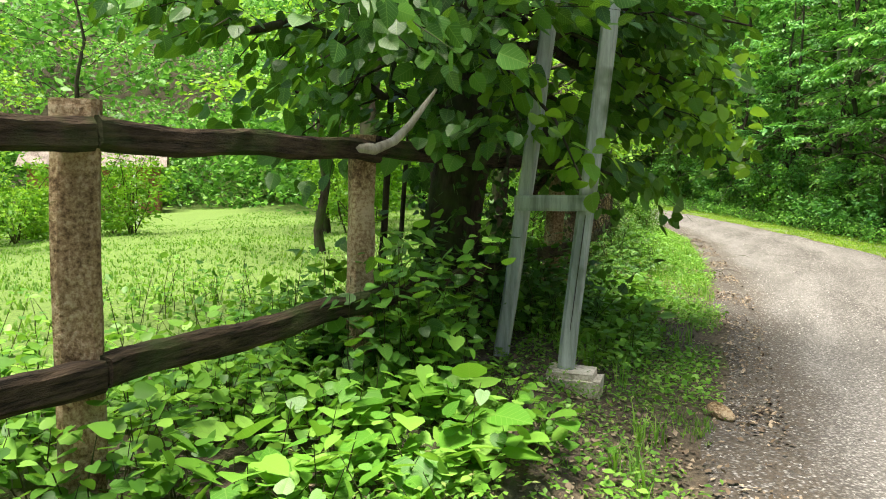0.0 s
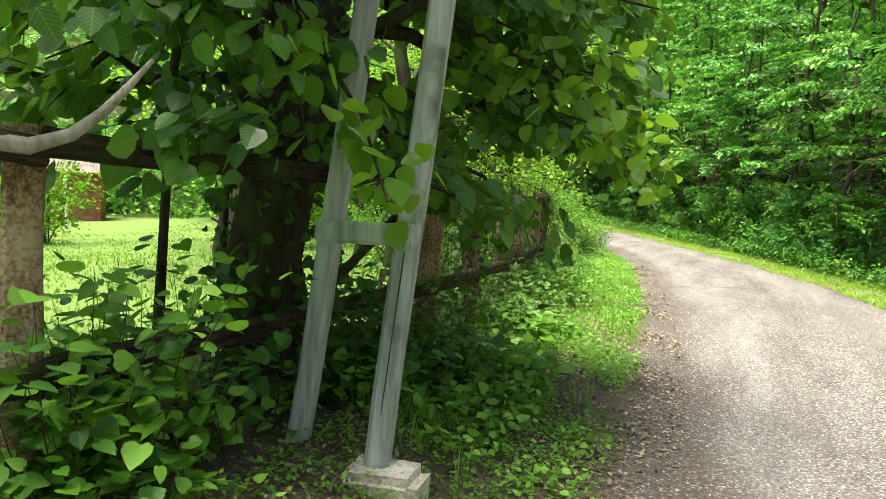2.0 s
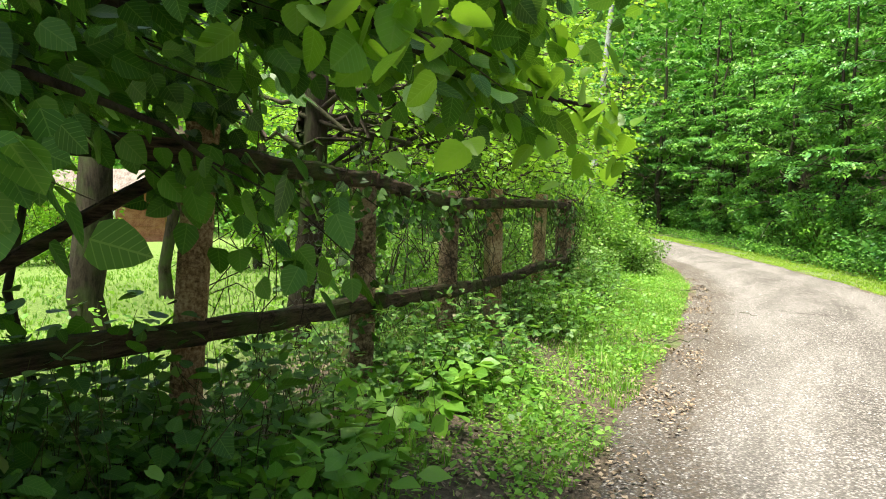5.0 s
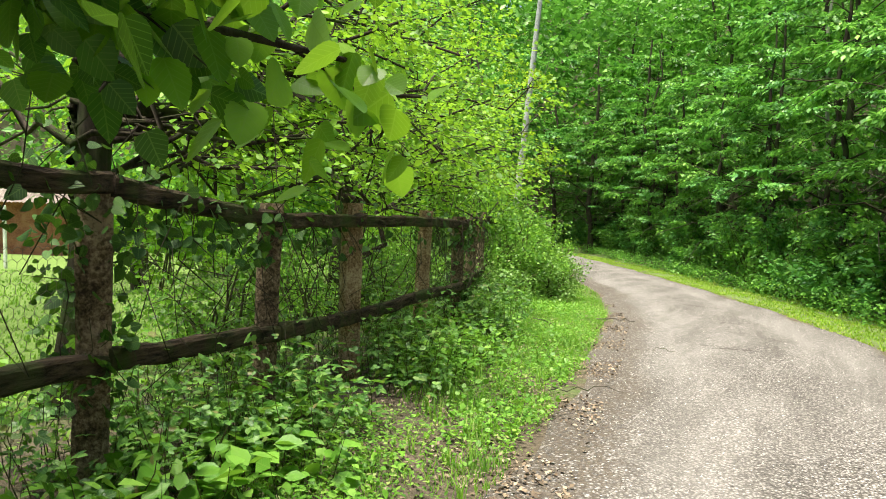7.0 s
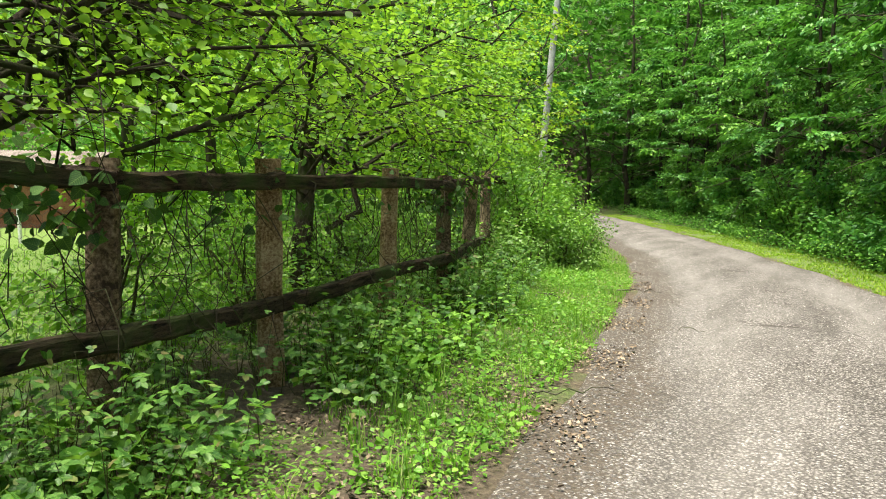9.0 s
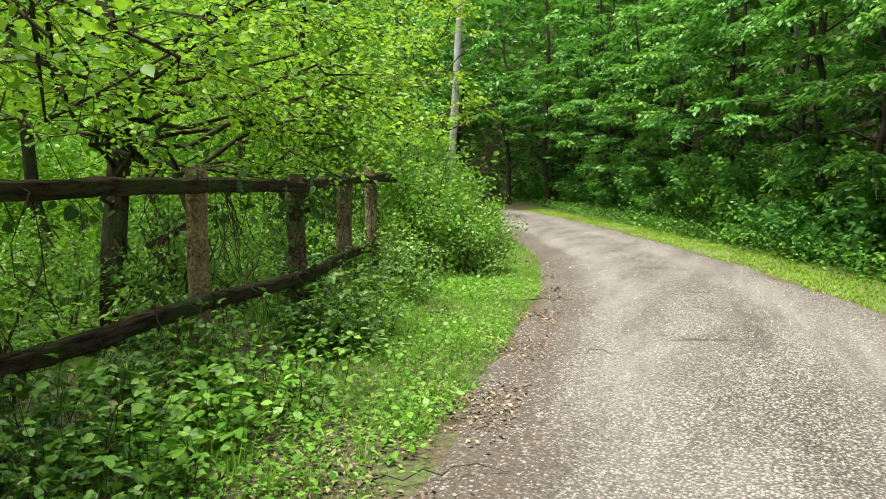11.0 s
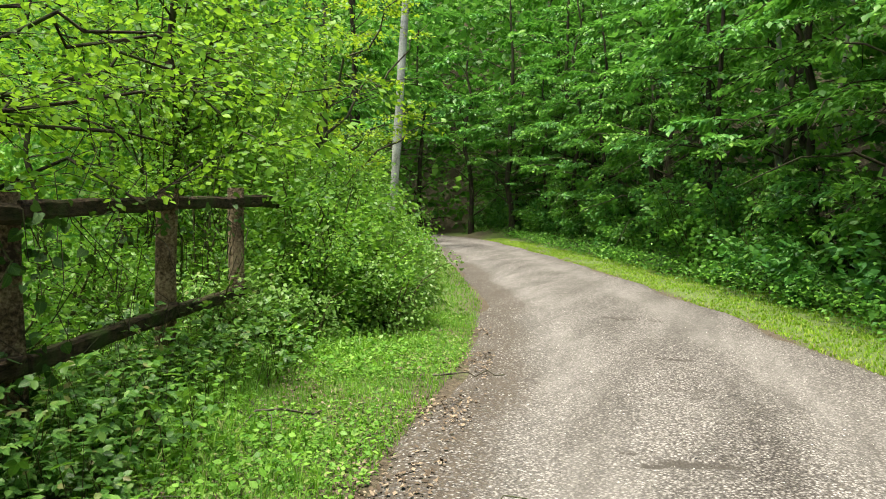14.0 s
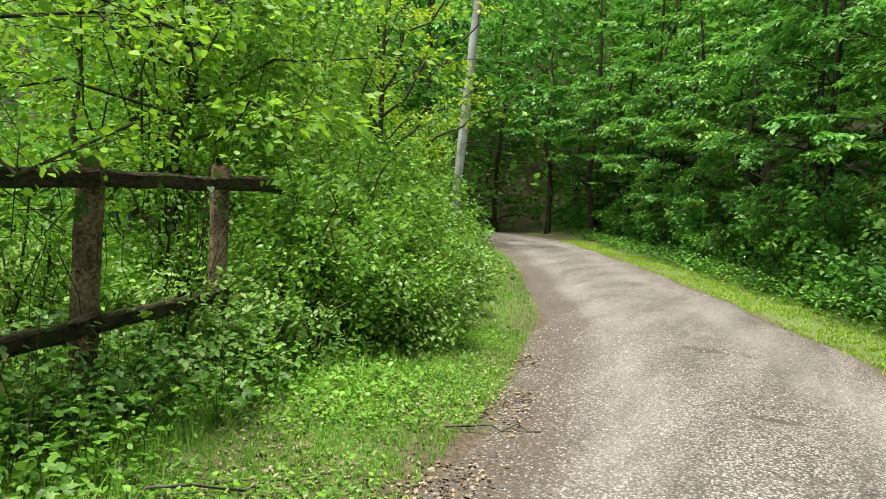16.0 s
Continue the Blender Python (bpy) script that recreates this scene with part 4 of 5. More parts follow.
# Young maple leaning over the verge beside the pole
MX, MY = -7.0, 25.2
tree("maple_tree", "young yellow-green maple leaning out of the hedge over the verge", (MX, MY, gz(MX, MY)), 6.6, 2.0, 0.07, 12, M_YOUNG, 0.095, 44,
     low=0.35, rise=0.3, twig_pm=4.5, twig_len=0.6, bark=M_BARK_W, spread=0.09, flat=0.3, up=0.7, skip=lambda X, Y, Z: (-5.75 < X) & (X < -5.0) & (Z < 4.3) & ((Z < 2.35) | (Z > 3.0)),
     limbs=[((MX, MY, 1.7), (-4.5, 25.0, 2.70), 0.03), ((MX, MY, 1.9), (-4.9, 24.7, 3.0), 0.03), ((MX, MY, 2.6), (-5.0, 25.6, 4.6), 0.03), ((MX, MY, 3.0), (-4.9, 24.4, 5.2), 0.03),
            ((MX, MY, 2.2), (-6.2, 23.2, 3.4), 0.03), ((MX, MY, 2.8), (-6.0, 23.4, 4.6), 0.03)])

# Wood on the far side of the lane
WOOD = []
for k in range(27):
    y = 14 + k * 1.75
    xr = float(np.interp(y, ROAD_Y, ROAD_R))
    WOOD.append((xr + 2.9 + 0.9 * (k % 2) + rng.uniform(-0.4, 0.4), y, 7.5 + rng.uniform(-1.5, 2.0), 3.0, 0))
for k in range(15):
    y = 13 + k * 3.4
    xr = float(np.interp(y, ROAD_Y, ROAD_R))
    WOOD.append((xr + 6.5 + rng.uniform(-0.8, 0.8), y, 11 + rng.uniform(-1.5, 2), 3.8, 1))
for x, y in ((-11.5, 36.0), (-13.2, 39.5), (-15.8, 42.0), (-19.0, 44.5), (-14.0, 34.0), (-17.5, 38.0), (-9.0, 47.5), (-12.0, 50.5), (-15.5, 52.5), (-20.0, 54.0), (-6.0, 46.0)):
    WOOD.append((x, y, 10.5 + rng.uniform(-1.0, 1.5), 3.8, 1))
for x, y, h, r, row in WOOD:
    z = gz(x, y)
    tree("beech_tree", "young beech at the wood's edge with layered dark green boughs" if row == 0 else "tall beech inside the wood with dark green boughs", (x, y, z), h, r, 0.10 + 0.05 * row, 17, M_BEECH if rng.uniform() < 0.5 else M_BEECH_L, 0.15 + 0.08 * row, 88 - 36 * row,
         low=0.06, rise=-0.10 if row == 0 else 0.05, arch=0.16, twig_pm=2.3, twig_len=1.0, bark=M_BARK, group="trees at the wood's edge", spread=0.11, flat=0.10, up=0.88, droop=0.32,
         skip=lambda X, Y, Z: (Z < 4.2) & (X > np.interp(Y, ROAD_Y, ROAD_L) - 0.3) & (X < np.interp(Y, ROAD_Y, ROAD_R) + np.where(Z < 2.0, 1.4, 0.7)))
for k in range(40):
    y = 13 + k * 1.1
    xr = float(np.interp(y, ROAD_Y, ROAD_R))
    bush("understorey_bush", "leafy dark green bush at the foot of the wood", xr + 2.5 + rng.uniform(-0.3, 0.9), y, rng.uniform(1.0, 2.6), 1.15, M_BEECH if k % 2 else M_BEECH_L, 0.13, 1700, "bushes at the foot of the wood", 8)
# slim bare trunks among the leaves
for x, y, h, r, lx in ((1.9, 32.2, 9.5, 0.085, -0.9), (3.2, 33.0, 9.5, 0.06, 0.6)):
    t = thing("slim_tree", "slim pale bare trunk rising among beech leaves", "tree", (x - 0.3, y, gz(x, y)))
    child("trunk", tubes("trunk", [bend((x - 0.3, y, gz(x, y) - 0.3), (x + lx * 0.4, y, gz(x, y) + h), r, 0.03, 10, 0, 0.012)], M_BARK_P, 8), t)


def woods(name, label, n, xs, ys, hmax, size, per, mat, cond=None):
    """Distant woodland as clumps of leaves on the slopes."""
    x, y = rng.uniform(*xs, n), rng.uniform(*ys, n)
    if cond is not None:
        k = cond(x, y)
        x, y = x[k], y[k]
    z = ground_z(x, y) + hmax * rng.uniform(0, 1, len(x)) ** 0.8
    c = np.stack([x, y, z], 1)
    pos = np.repeat(c, per, 0) + rng.normal(0, 1, (len(c) * per, 3)) * np.array([0.9, 0.9, 0.35]) * size * 2.6
    return stuff(name, leaves(name, pos, size * rng.uniform(0.6, 1.3, len(pos)), mat, RHOMB, 0.6, 0.3), label, "woodland")


right_of = lambda d: (lambda x, y: x > np.interp(y, ROAD_Y, ROAD_R) + d)
woods("far_wood", "dark green beech wood on the slope beyond the lane", 8500, (-14, 22), (14, 66), 15, 0.31, 18, M_BEECH_L, right_of(5.0))
woods("valley_wood", "green wood closing the valley where the lane bends", 3000, (-46, 12), (53, 74), 20, 0.56, 18, M_BEECH_L)
woods("hill_wood", "light green wood on the hillside across the meadow", 2600, (-85, -44), (-30, 75), 17, 0.80, 15, M_BEECH_L)
woods("meadow_wood", "light green trees along the far meadow edge", 2800, (-36, -15), (27, 56), 12, 0.36, 22, M_BEECH_L, lambda x, y: (x - 0.5) / (y - 8) > -0.98)
woods("far_valley_wood", "dark green wood high on the slope that closes the valley", 1600, (-75, 25), (74, 112), 16, 1.05, 16, M_BEECH)
woods("meadow_hedge", "light green hedge behind the shed at the meadow edge", 900, (-50, -42), (6, 50), 5, 0.42, 18, M_BEECH_L)
woods("shed_thicket", "light green thicket beyond the shed", 420, (-46, -33), (41, 52), 6, 0.42, 18, M_BEECH_L)
woods("back_wood", "green wood behind the start of the lane", 900, (-30, 30), (-36, -14), 11, 0.5, 16, M_BEECH_L)

# ---- Pole, shed, posts on the meadow ----
pole = thing("utility_pole", "leaning weathered grey utility pole among bushes", "pole", (-7.0, 28.6, gz(-7.0, 28.6)))
child("shaft", tubes("shaft", [[(-7.13 + 0.075 * h, 28.55 + 0.02 * h, gz(-7, 28.6) + h, 0.105 - 0.004 * h) for h in np.linspace(-0.4, 9, 12)]], M_POLE, 14), pole)
SX, SY = -34.0, 36.0
SZ = gz(SX, SY)
shed = thing("shed", "old red brick shed with a corrugated sheet roof beyond the meadow", "shed", (SX, SY, SZ))
sd = Vector((-0.72, -0.62, 0)).normalized()
sn = Vector((0.62, -0.72, 0)).normalized()
sm = Matrix(((sd.x, -sn.x, 0, SX), (sd.y, -sn.y, 0, SY), (0, 0, 1, 0), (0, 0, 0, 1)))
bm = bmesh.new()
bm_box(bm, (7.0, 4.0, 3.5), sm @ Matrix.Translation((3.5, 2.0, SZ - 0.6)), 0.02)
part("wall", bm, M_BRICK, shed, "red brick wall")
for k in range(5):
    bm = bmesh.new()
    bm_box(bm, (7.0, 0.03, 0.03), sm @ Matrix.Translation((3.5, -0.015, SZ + 0.4 + 0.45 * k)), 0.008)
    part("course", bm, M_BRICK, shed, "projecting brick course")
u = np.linspace(-0.5, 7.5, 140)
v = np.linspace(0, 1, 4)
UU, VV = np.meshgrid(u, v)
for sgn, nm in ((0, "near"), (1, "far")):
    Yl = (-0.6 + 2.6 * VV) if sgn == 0 else (4.6 - 2.6 * VV)
    Zl = SZ + 2.75 + 1.35 * VV + 0.035 * np.sin(UU * 2 * math.pi / 0.18) + 0.0
    Xw = SX + sd.x * UU - sn.x * Yl
    Yw = SY + sd.y * UU - sn.y * Yl
    child("roof", grid_mesh("roof", Xw, Yw, Zl, M_ROOF), shed, "weathered corrugated roof sheet")
for k, (x, y, h) in enumerate(((-25.1, 25.3, 2.4), (-24.3, 23.6, 2.4), (-27.2, 25.0, 2.4))):
    z = gz(x, y)
    bm = bmesh.new()
    bm_box(bm, (0.11, 0.11, h), pose(x, y, z - 0.1, 0, random.uniform(-3, 3), 20), 0.02)
    bmo = thing("meadow_post", "whitewashed wooden post standing on the meadow", "post", (x, y, z), "white posts on the meadow")
    part("shaft", bm, M_WHITE, bmo)


# ---- Ground plants ----
def scatter_y(n, y0, y1, u0, u1, power=1.0):
    """Places between offsets u0 and u1 from the fence towards the lane."""
    y = rng.uniform(y0, y1, n)
    u = u0 + (u1 - u0) * rng.uniform(0, 1, n) ** power
    return np.interp(y, FENCE_Y, FENCE_X) + u, y


def patchy(x, y, s, level, seed=0.0):
    return lump(x, y, s, 5.0 + seed) + rng.normal(0, 0.35, len(x)) > level


def plants(name, label, n, y0, y1, u0, u1, h0, h1, size, per, mat, shape, level=-9.0, up=0.75, stem=True, category="plants"):
    x, y = scatter_y(n, y0, y1, u0, u1)
    k = patchy(x, y, 1.7, level, h1) & (x < np.interp(y, ROAD_Y, ROAD_L) - 0.02)
    k &= ~((x > -1.62) & (x < -0.55) & (y > 3.55 - 0.0) & (y < 4.75) & (h1 > 0.15))      # bare foot of the pole support
    x, y = x[k], y[k]
    z = ground_z(x, y)
    h = rng.uniform(h0, h1, len(x))
    st, pos, out = [], [], []
    for i in range(len(x)):
        lean = rng.normal(0, 0.25, 2) * h[i]
        topp = np.array([x[i] + lean[0], y[i] + lean[1], z[i] + h[i]])
        b = np.array([x[i], y[i], z[i] - 0.02])
        if stem:
            st.append([(*b, 0.0035), (*((b + topp) / 2 + rng.normal(0, 0.03, 3)), 0.0028), (*topp, 0.0012)])
        t = rng.uniform(0.25, 1.05, per)[:, None]
        a = rng.uniform(0, 6.28, per)
        o = np.stack([np.cos(a), np.sin(a), 0.25 + 0 * a], 1)
        pos.append(b + (topp - b) * t + o * rng.uniform(0.02, 0.14, per)[:, None])
        out.append(o)
    pos, out = np.concatenate(pos), np.concatenate(out)
    ob = stuff(name, leaves(name, pos, size * rng.uniform(0.55, 1.3, len(pos)), mat, shape, up, 0.2, out), label, category)
    if stem:
        tagged(child("stalks", tubes("stalks", st, M_STEM, 3), ob), kind="stuff")
    return ob


def blades(name, label, x, y, h0, h1, width, mat, per=1, category="grass"):
    """Grass: bent blades of two quads' length, tapering."""
    x, y = np.repeat(x, per) + rng.normal(0, 0.02, len(x) * per), np.repeat(y, per) + rng.normal(0, 0.02, len(y) * per)
    n = len(x)
    z = ground_z(x, y) - 0.01
    a = rng.uniform(0, 6.28, n)
    h = rng.uniform(h0, h1, n)
    lean = rng.uniform(0.15, 0.8, n) * h
    s = np.stack([-np.sin(a), np.cos(a), 0 * a], 1) * width * rng.uniform(0.6, 1.4, n)[:, None]
    d = np.stack([np.cos(a), np.sin(a), 0 * a], 1)
    p0 = np.stack([x, y, z], 1)
    p1 = p0 + d * (lean * 0.35)[:, None] + np.array([0, 0, 1]) * (h * 0.6)[:, None]
    p2 = p0 + d * lean[:, None] + np.array([0, 0, 1]) * h[:, None]
    v = np.stack([p0 - s, p0 + s, p1 + s * 0.7, p1 - s * 0.7, p2], 1).reshape(-1, 3)
    o = (np.arange(n) * 5)[:, None, None]
    f = np.array([(0, 1, 2), (0, 2, 3), (3, 2, 4)])[None] + o
    return stuff(name, np_mesh(name, v, f.reshape(-1, 3), mat), label, category)


# verge beside the lane
x, y = scatter_y(38000, -1, 21, 0.5, 2.5)
k = (x < np.interp(y, ROAD_Y, ROAD_L) + 0.02) & ((y > 7.5) | patchy(x, y, 2.0, 0.5)) & (patchy(x, y, 2.3, 0.15) | (y > 12.5))
blades("verge_grass", "short bright green grass along the lane", x[k], y[k], 0.02, 0.075, 0.0035, M_GRASS, 3)
x, y = scatter_y(26000, 20, 44, 0.2, 3.2)
k = (x < np.interp(y, ROAD_Y, ROAD_L)) & (x > np.interp(y, ROAD_Y, ROAD_L) - 1.6)
blades("verge_grass", "short bright green grass beyond the fence end", x[k], y[k], 0.02, 0.07, 0.006, M_GRASS, 2)
y = 12 + 34 * rng.uniform(0, 1, 17000) ** 1.3
x = np.interp(y, ROAD_Y, ROAD_R) - 0.05 + 2.3 * rng.uniform(0, 1, len(y)) ** 1.1
k = patchy(x, y, 1.0, -1.1)
blades("far_verge_grass", "grass strip between the lane and the wood", x[k], y[k], 0.015, 0.06, 0.011, M_EDGE, 3)
x, y = scatter_y(560, 3, 20, 0.3, 1.7)
k = (x < np.interp(y, ROAD_Y, ROAD_L) - 0.08) & patchy(x, y, 1.4, 0.2)
blades("grass_tufts", "taller grass tufts on the verge", x[k], y[k], 0.08, 0.22, 0.004, M_GRASS, 14)
x, y = scatter_y(9000, 14.5, 20, -0.8, 0.7)
blades("fence_grass", "grass growing round the last fence posts", x, y, 0.04, 0.16, 0.004, M_GRASS, 2)
plants("fence_herbs", "small herbs round the last fence posts", 700, 14.8, 19.2, -0.9, 0.7, 0.05, 0.32, 0.05, 9, M_HERB, OVAL, -0.5)
# meadow inside the fence
x, y = rng.uniform(-24, -2.1, 38000), rng.uniform(0, 32, 38000)
dist = np.hypot(x, y - 6)
k = (x < np.interp(y, FENCE_Y, FENCE_X) + 0.1) & (rng.uniform(0, 1, len(x)) < np.clip(9 / dist, 0.25, 1))
blades("meadow_grass", "bright green mown meadow grass inside the fence", x[k], y[k], 0.03, 0.08, 0.013, M_MEADOW, 2, "meadow")

plants("clover", "clover and small seedlings on the verge", 20000, 0.5, 21, 0.35, 2.1, 0.02, 0.08, 0.032, 4, M_GRASS, RHOMB, -0.25, 0.85, False)
plants("ground_ivy", "heart-leaved herbs carpeting the bank under the fence", 1500, 0.1, 6.6, -1.2, 0.95, 0.05, 0.30, 0.06, 8, M_HERB, HEART, -0.1)
plants("bank_herbs", "dense young herbs round the fence posts on the bank", 300, 0.8, 3.5, -1.0, 0.25, 0.06, 0.34, 0.055, 10, M_HEDGE, HEART)
plants("linden_shoots", "young shoots with heart-shaped leaves at the foot of the trunk", 150, 2.9, 6.6, -0.35, 0.45, 0.3, 0.75, 0.07, 12, M_LINDEN_SHADED, HEART)
plants("shrub_shoots", "bright leafy shoots climbing beside the linden trunk", 46, 3.2, 4.25, -0.05, 0.42, 0.3, 0.85, 0.07, 13, M_HERB, HEART)
plants("burdock", "large pale green leaves on the bank", 34, 1.8, 3.2, 0.3, 1.0, 0.08, 0.22, 0.12, 5, M_HERB, HEART, up=0.85)
plants("dock", "broad-leaved docks beside the fence", 60, 6.2, 9.2, 0.1, 0.85, 0.10, 0.30, 0.125, 7, M_HERB, OVAL, up=0.7)
plants("nettles", "dark green nettles and brambles along the fence", 620, 7.4, 17.6, -0.35, 0.45, 0.10, 0.62, 0.078, 11, M_BRAMBLE, TRIPLE, -0.8)
plants("nettles", "scattered nettles by the fence post", 110, 5.4, 7.6, -0.4, 0.25, 0.15, 0.5, 0.06, 18, M_BRAMBLE, OVAL)
plants("seedlings", "mixed seedlings and strawberry leaves on the verge", 1500, 3, 19, 0.3, 1.7, 0.04, 0.16, 0.045, 6, M_HERB, OVAL, -0.1, 0.7, False)
plants("brambles", "bramble thicket with pale undersides below the rails", 480, 8.8, 17.6, 0.0, 0.75, 0.08, 0.52, 0.080, 12, M_BRAMBLE, TRIPLE, -0.2)
plants("nettle_patch", "bright green nettles in front of the brambles", 90, 10.9, 13.4, 0.35, 0.85, 0.12, 0.42, 0.06, 16, M_HERB, OVAL, -0.6)
plants("meadow_weeds", "weeds and saplings behind the fence", 1100, 0.0, 19, -2.6, -0.1, 0.10, 0.5, 0.06, 8, M_HEDGE, OVAL, 0.0)
y = rng.uniform(14, 56, 6000)
x = np.interp(y, ROAD_Y, ROAD_R) + rng.uniform(1.1, 3.4, len(y))
pos = np.stack([x, y, ground_z(x, y) + rng.uniform(0.03, 0.4, len(y))], 1)
pos = np.repeat(pos, 5, 0) + rng.normal(0, 0.10, (len(pos) * 5, 3))
stuff("wood_edge_herbs", leaves("wood_edge_herbs", pos, 0.085 * rng.uniform(0.6, 1.3, len(pos)), M_BEECH_L, RHOMB, 0.7, 0.2), "leafy herbs at the foot of the wood", "plants")

# ivy on the trunk, on posts and rails
def ivy(name, label, n, centre, size=0.055):
    pos = np.array([centre() for _ in range(n)])
    pos += rng.normal(0, 0.035, pos.shape)
    return stuff(name, leaves(name, pos, size * rng.uniform(0.6, 1.3, n), M_IVY, HEART, 0.25, 0.7), label, "ivy")


def on_trunk(cx, cy, r, z0, z1):
    def f():
        a = rng.uniform(0, 6.28)
        return (cx + math.cos(a) * (r + 0.03), cy + math.sin(a) * (r + 0.03), rng.uniform(z0, z1))
    return f


def on_rail(i0, i1, k):
    def f():
        i = rng.integers(i0, i1)
        t = rng.uniform()
        p, q = POSTS[i], POSTS[i + 1]
        return (p[0] + (q[0] - p[0]) * t + 0.08, p[1] + (q[1] - p[1]) * t, p[3 + k] + (q[3 + k] - p[3 + k]) * t + rng.uniform(-0.25, 0.1))
    return f


ivy("trunk_ivy", "ivy climbing the linden trunk", 700, on_trunk(Tx, Ty, 0.27, 0.2, 2.6), 0.06)
ivy("post_ivy", "dark ivy clump on top of a fence post", 150, on_trunk(-1.8, 6.5, 0.12, 1.2, 1.75), 0.085)
ivy("tree_ivy", "ivy on the old fruit tree trunk", 260, on_trunk(-3.3, 9.1, 0.14, 0.0, 1.8))
ivy("rail_ivy", "ivy trailing over the fence rails", 420, on_rail(3, 5, 0))
ivy("rail_ivy", "sparse ivy on the fence rails", 240, on_rail(5, 10, 0))
ivy("post_ivy", "ivy on a fence post", 170, on_trunk(-2.95, 14.3, 0.09, 0.1, 1.2))
ivy("post_ivy", "ivy on a fence post", 150, on_trunk(-2.07, 8.15, 0.09, 0.4, 1.3))

# dead leaves on bare soil
x, y = scatter_y(42000, -0.5, 20, 0.3, 2.4)
k = (x < np.interp(y, ROAD_Y, ROAD_L) + 0.4) & (patchy(x, y, 2.6, 0.05, 2.0) | (patchy(x, y, 1.5, 0.3, 4.0) & (y < 9)))
pos = np.stack([x[k], y[k], np.maximum(ground_z(x[k], y[k]), road_z(x[k], y[k])) + 0.012], 1)
stuff("leaf_litter", leaves("leaf_litter", pos, 0.034 * rng.uniform(0.3, 1.4, len(pos)), M_LITTER, RHOMB, 0.8, 0.0), "brown dead leaves on the bank", "litter")

# loose gravel
def pebbles(name, label, x, y, z, s, mat):
    n = len(x)
    o = np.array([(1, 0, 0), (-1, 0, 0), (0, 1, 0), (0, -1, 0), (0, 0, 1), (0, 0, -1)], float)
    f = np.array([(0, 2, 4), (2, 1, 4), (1, 3, 4), (3, 0, 4), (2, 0, 5), (1, 2, 5), (3, 1, 5), (0, 3, 5)])
    a = rng.uniform(0, 6.28, n)
    c, q = np.cos(a)[:, None], np.sin(a)[:, None]
    sc = s[:, None, None] * rng.uniform(0.55, 1.2, (n, 6, 1)) * o[None] * np.array([1, 0.8, 0.55])
    vx = sc[:, :, 0] * c - sc[:, :, 1] * q
    vy = sc[:, :, 0] * q + sc[:, :, 1] * c
    v = np.stack([vx + x[:, None], vy + y[:, None], sc[:, :, 2] + z[:, None]], -1).reshape(-1, 3)
    return stuff(name, np_mesh(name, v, (f[None] + (np.arange(n) * 6)[:, None, None]).reshape(-1, 3), mat), label, "gravel")


n = 20000
y = 2.0 + 20 * rng.uniform(0, 1, n) ** 1.15
l0, r0 = np.interp(y, ry, rl), np.interp(y, ry, rr)
x = l0 + (r0 - l0) * rng.uniform(0.0, 1, n) ** 1.25
pebbles("gravel", "loose pale gravel on the lane", x, y, road_z(x, y) + 0.001, 0.004 + 0.009 * rng.uniform(0, 1, n) ** 2.5, M_PEBBLE)
# sticks and a larger stone at the lane's edge
for a, b, r in (((-1.95, 17.35), (-1.42, 17.62), 0.012), ((-2.9, 13.6), (-1.9, 14.3), 0.009), ((-1.1, 11.85), (-0.55, 12.2), 0.008), ((-0.95, 14.75), (-0.5, 15.0), 0.007), ((-2.6, 15.0), (-2.0, 16.2), 0.012), ((-2.9, 15.5), (-1.9, 15.7), 0.008), ((-2.7, 15.9), (-2.1, 15.2), 0.007), ((-3.0, 15.2), (-2.2, 15.9), 0.009), ((-0.75, 4.1), (-0.35, 4.25), 0.006)):
    z0, z1 = gz(*a) + 0.03, gz(*b) + 0.04
    st = thing("stick", "thin grey-brown dead stick lying on the verge", "stick", (*a, z0), "sticks on the verge")
    child("branch", tubes("branch", [bend((*a, z0), (*b, z1), r * 0.75, r * 0.35, 9, 0.01, 0.035)], M_BARK_W, 6), st)
bm = bmesh.new()
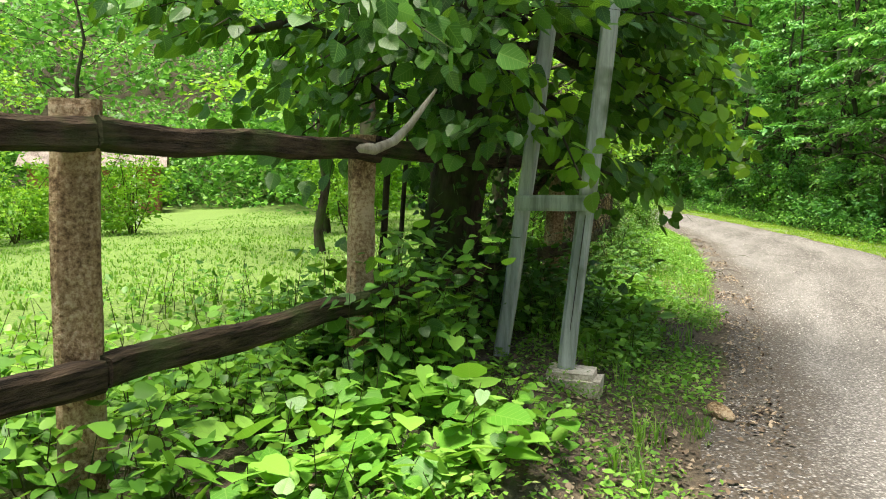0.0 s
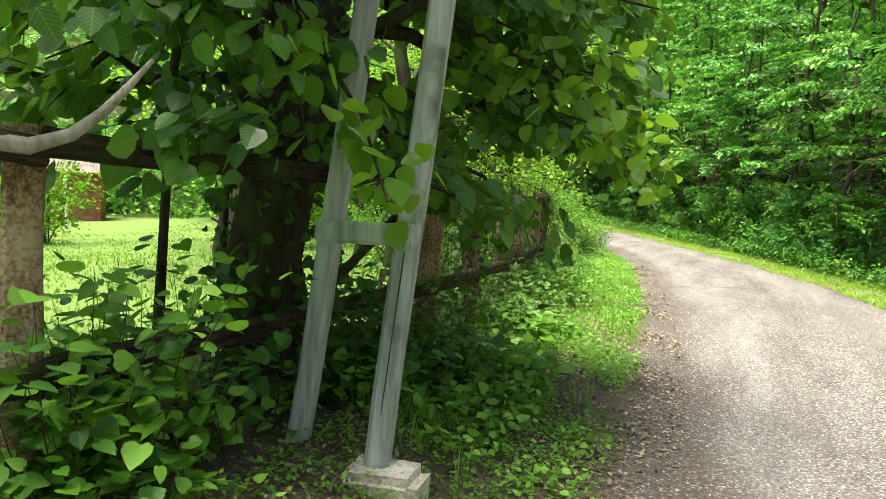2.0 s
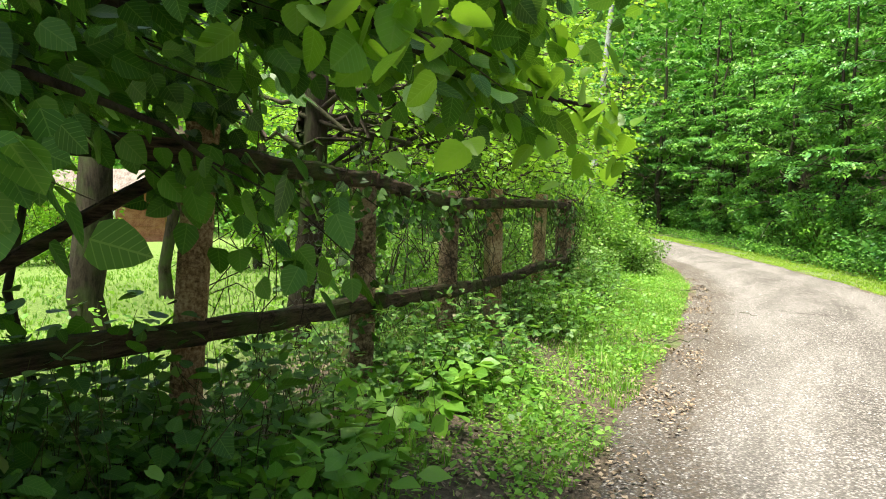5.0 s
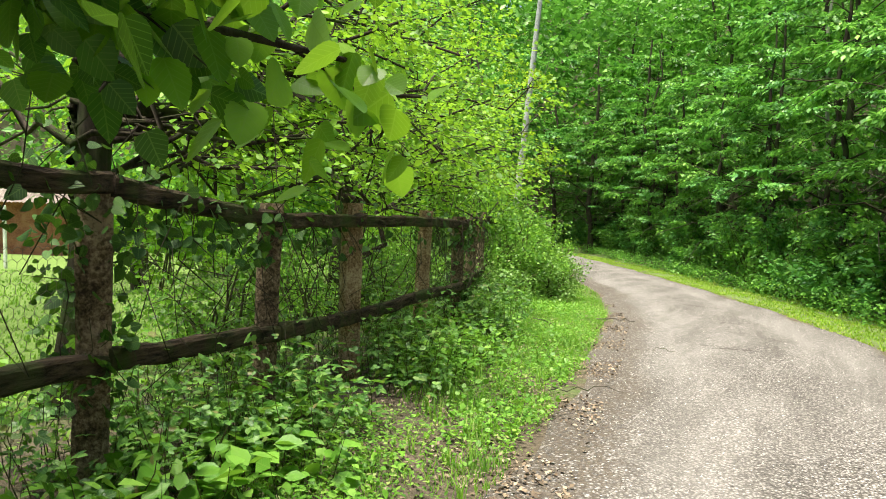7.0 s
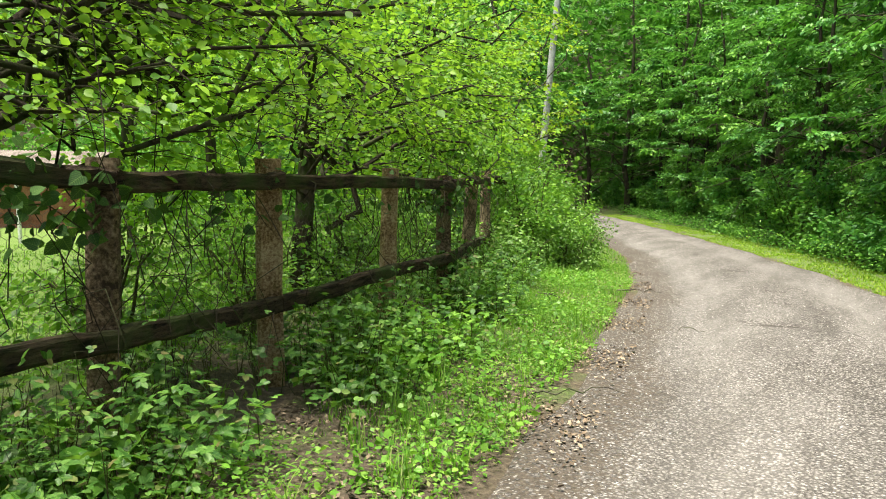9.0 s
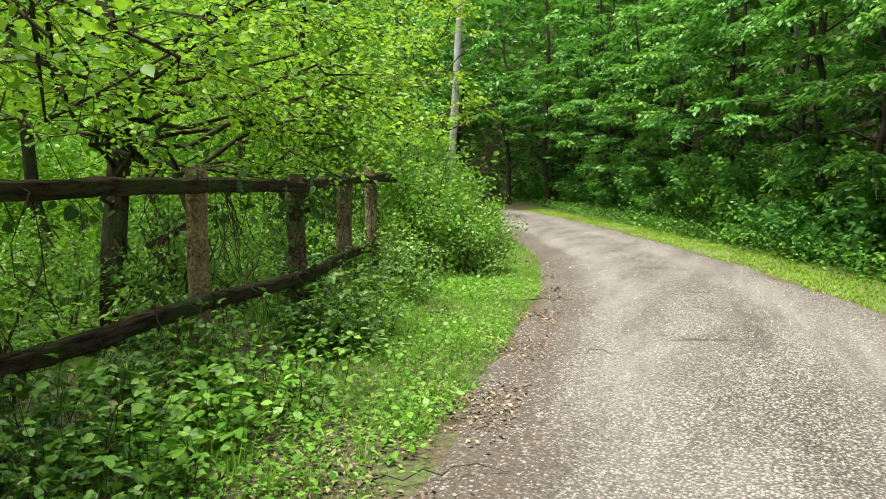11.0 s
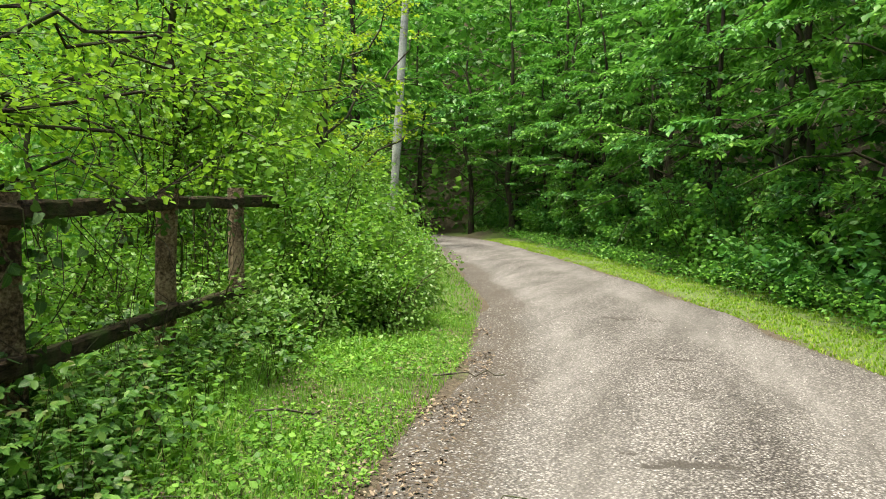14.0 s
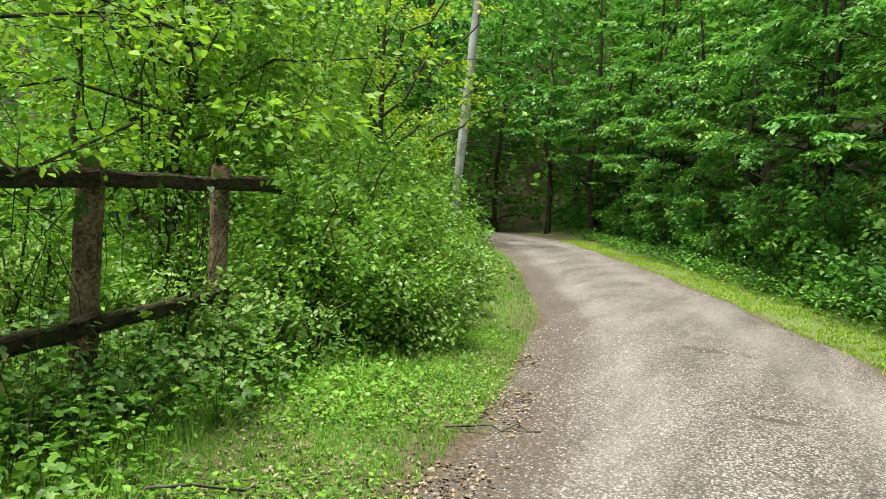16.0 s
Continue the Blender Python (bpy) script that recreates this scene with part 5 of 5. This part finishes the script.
bmesh.ops.create_icosphere(bm, subdivisions=3, radius=0.09, matrix=pose(-0.28, 4.62, gz(-0.28, 4.62) + 0.03, 0, 0, 30) @ Matrix.Diagonal((0.55, 1.5, 0.5, 1)))
for v in bm.verts:
    v.co += v.normal * 0.018 * noise.noise(v.co * 18)
me = bpy.data.meshes.new("stone")
bm.to_mesh(me)
bm.free()
me.materials.append(M_POST)
tagged(new("stone", me), "tan fieldstone half sunk at the lane's edge", "stone")

# pale broken branch resting on the top rail
br = thing("broken_branch", "pale broken branch stub resting on the fence rail", "branch", (-1.76, 3.19, 1.40))
child("stub", tubes("stub", [[(-1.80, 2.98, 1.43, 0.022), (-1.775, 3.10, 1.425, 0.026), (-1.75, 3.22, 1.42, 0.027), (-1.71, 3.34, 1.46, 0.022), (-1.67, 3.43, 1.54, 0.018), (-1.63, 3.50, 1.63, 0.013), (-1.59, 3.56, 1.72, 0.007)]], M_BARK_P, 9), br)

# dark saplings between the trunk and the fence
for x, y, h, r in ((-2.45, 4.55, 3.0, 0.028), (-2.75, 5.4, 2.8, 0.022), (-2.35, 6.1, 2.6, 0.02), (-4.6, 8.3, 4.2, 0.15)):
    sp = thing("sapling", "slim dark bare stem rising behind the fence", "sapling", (x, y, gz(x, y)), "stems behind the fence")
    child("trunk", tubes("trunk", [bend((x, y, gz(x, y) - 0.15), (x + 0.15, y + 0.1, gz(x, y) + h), r, r * 0.5, 8, 0, 0.015)], M_BARK, 8), sp)

# dry vines hanging from the rails
vines = []
for i in range(90):
    k = rng.integers(3, 10) if i < 90 else rng.integers(3, 7)
    t = rng.uniform()
    p, q = POSTS[k], POSTS[k + 1]
    x, y, z = p[0] + (q[0] - p[0]) * t + 0.06, p[1] + (q[1] - p[1]) * t, p[3] + (q[3] - p[3]) * t
    dx, dy = rng.normal(0, 0.14, 2)
    top = z + (rng.uniform(0.2, 0.8) if rng.uniform() < 0.4 else 0.03)
    vines.append(bend((x, y, top), (x + dx + 0.08, y + dy * 2, gz(x, y) + rng.uniform(0.0, 0.5)), 0.004, 0.002, 10, 0, 0.06))
stuff("vines", tubes("vines", vines, M_BARK, 4), "dry vines tangled over the fence", "vines")
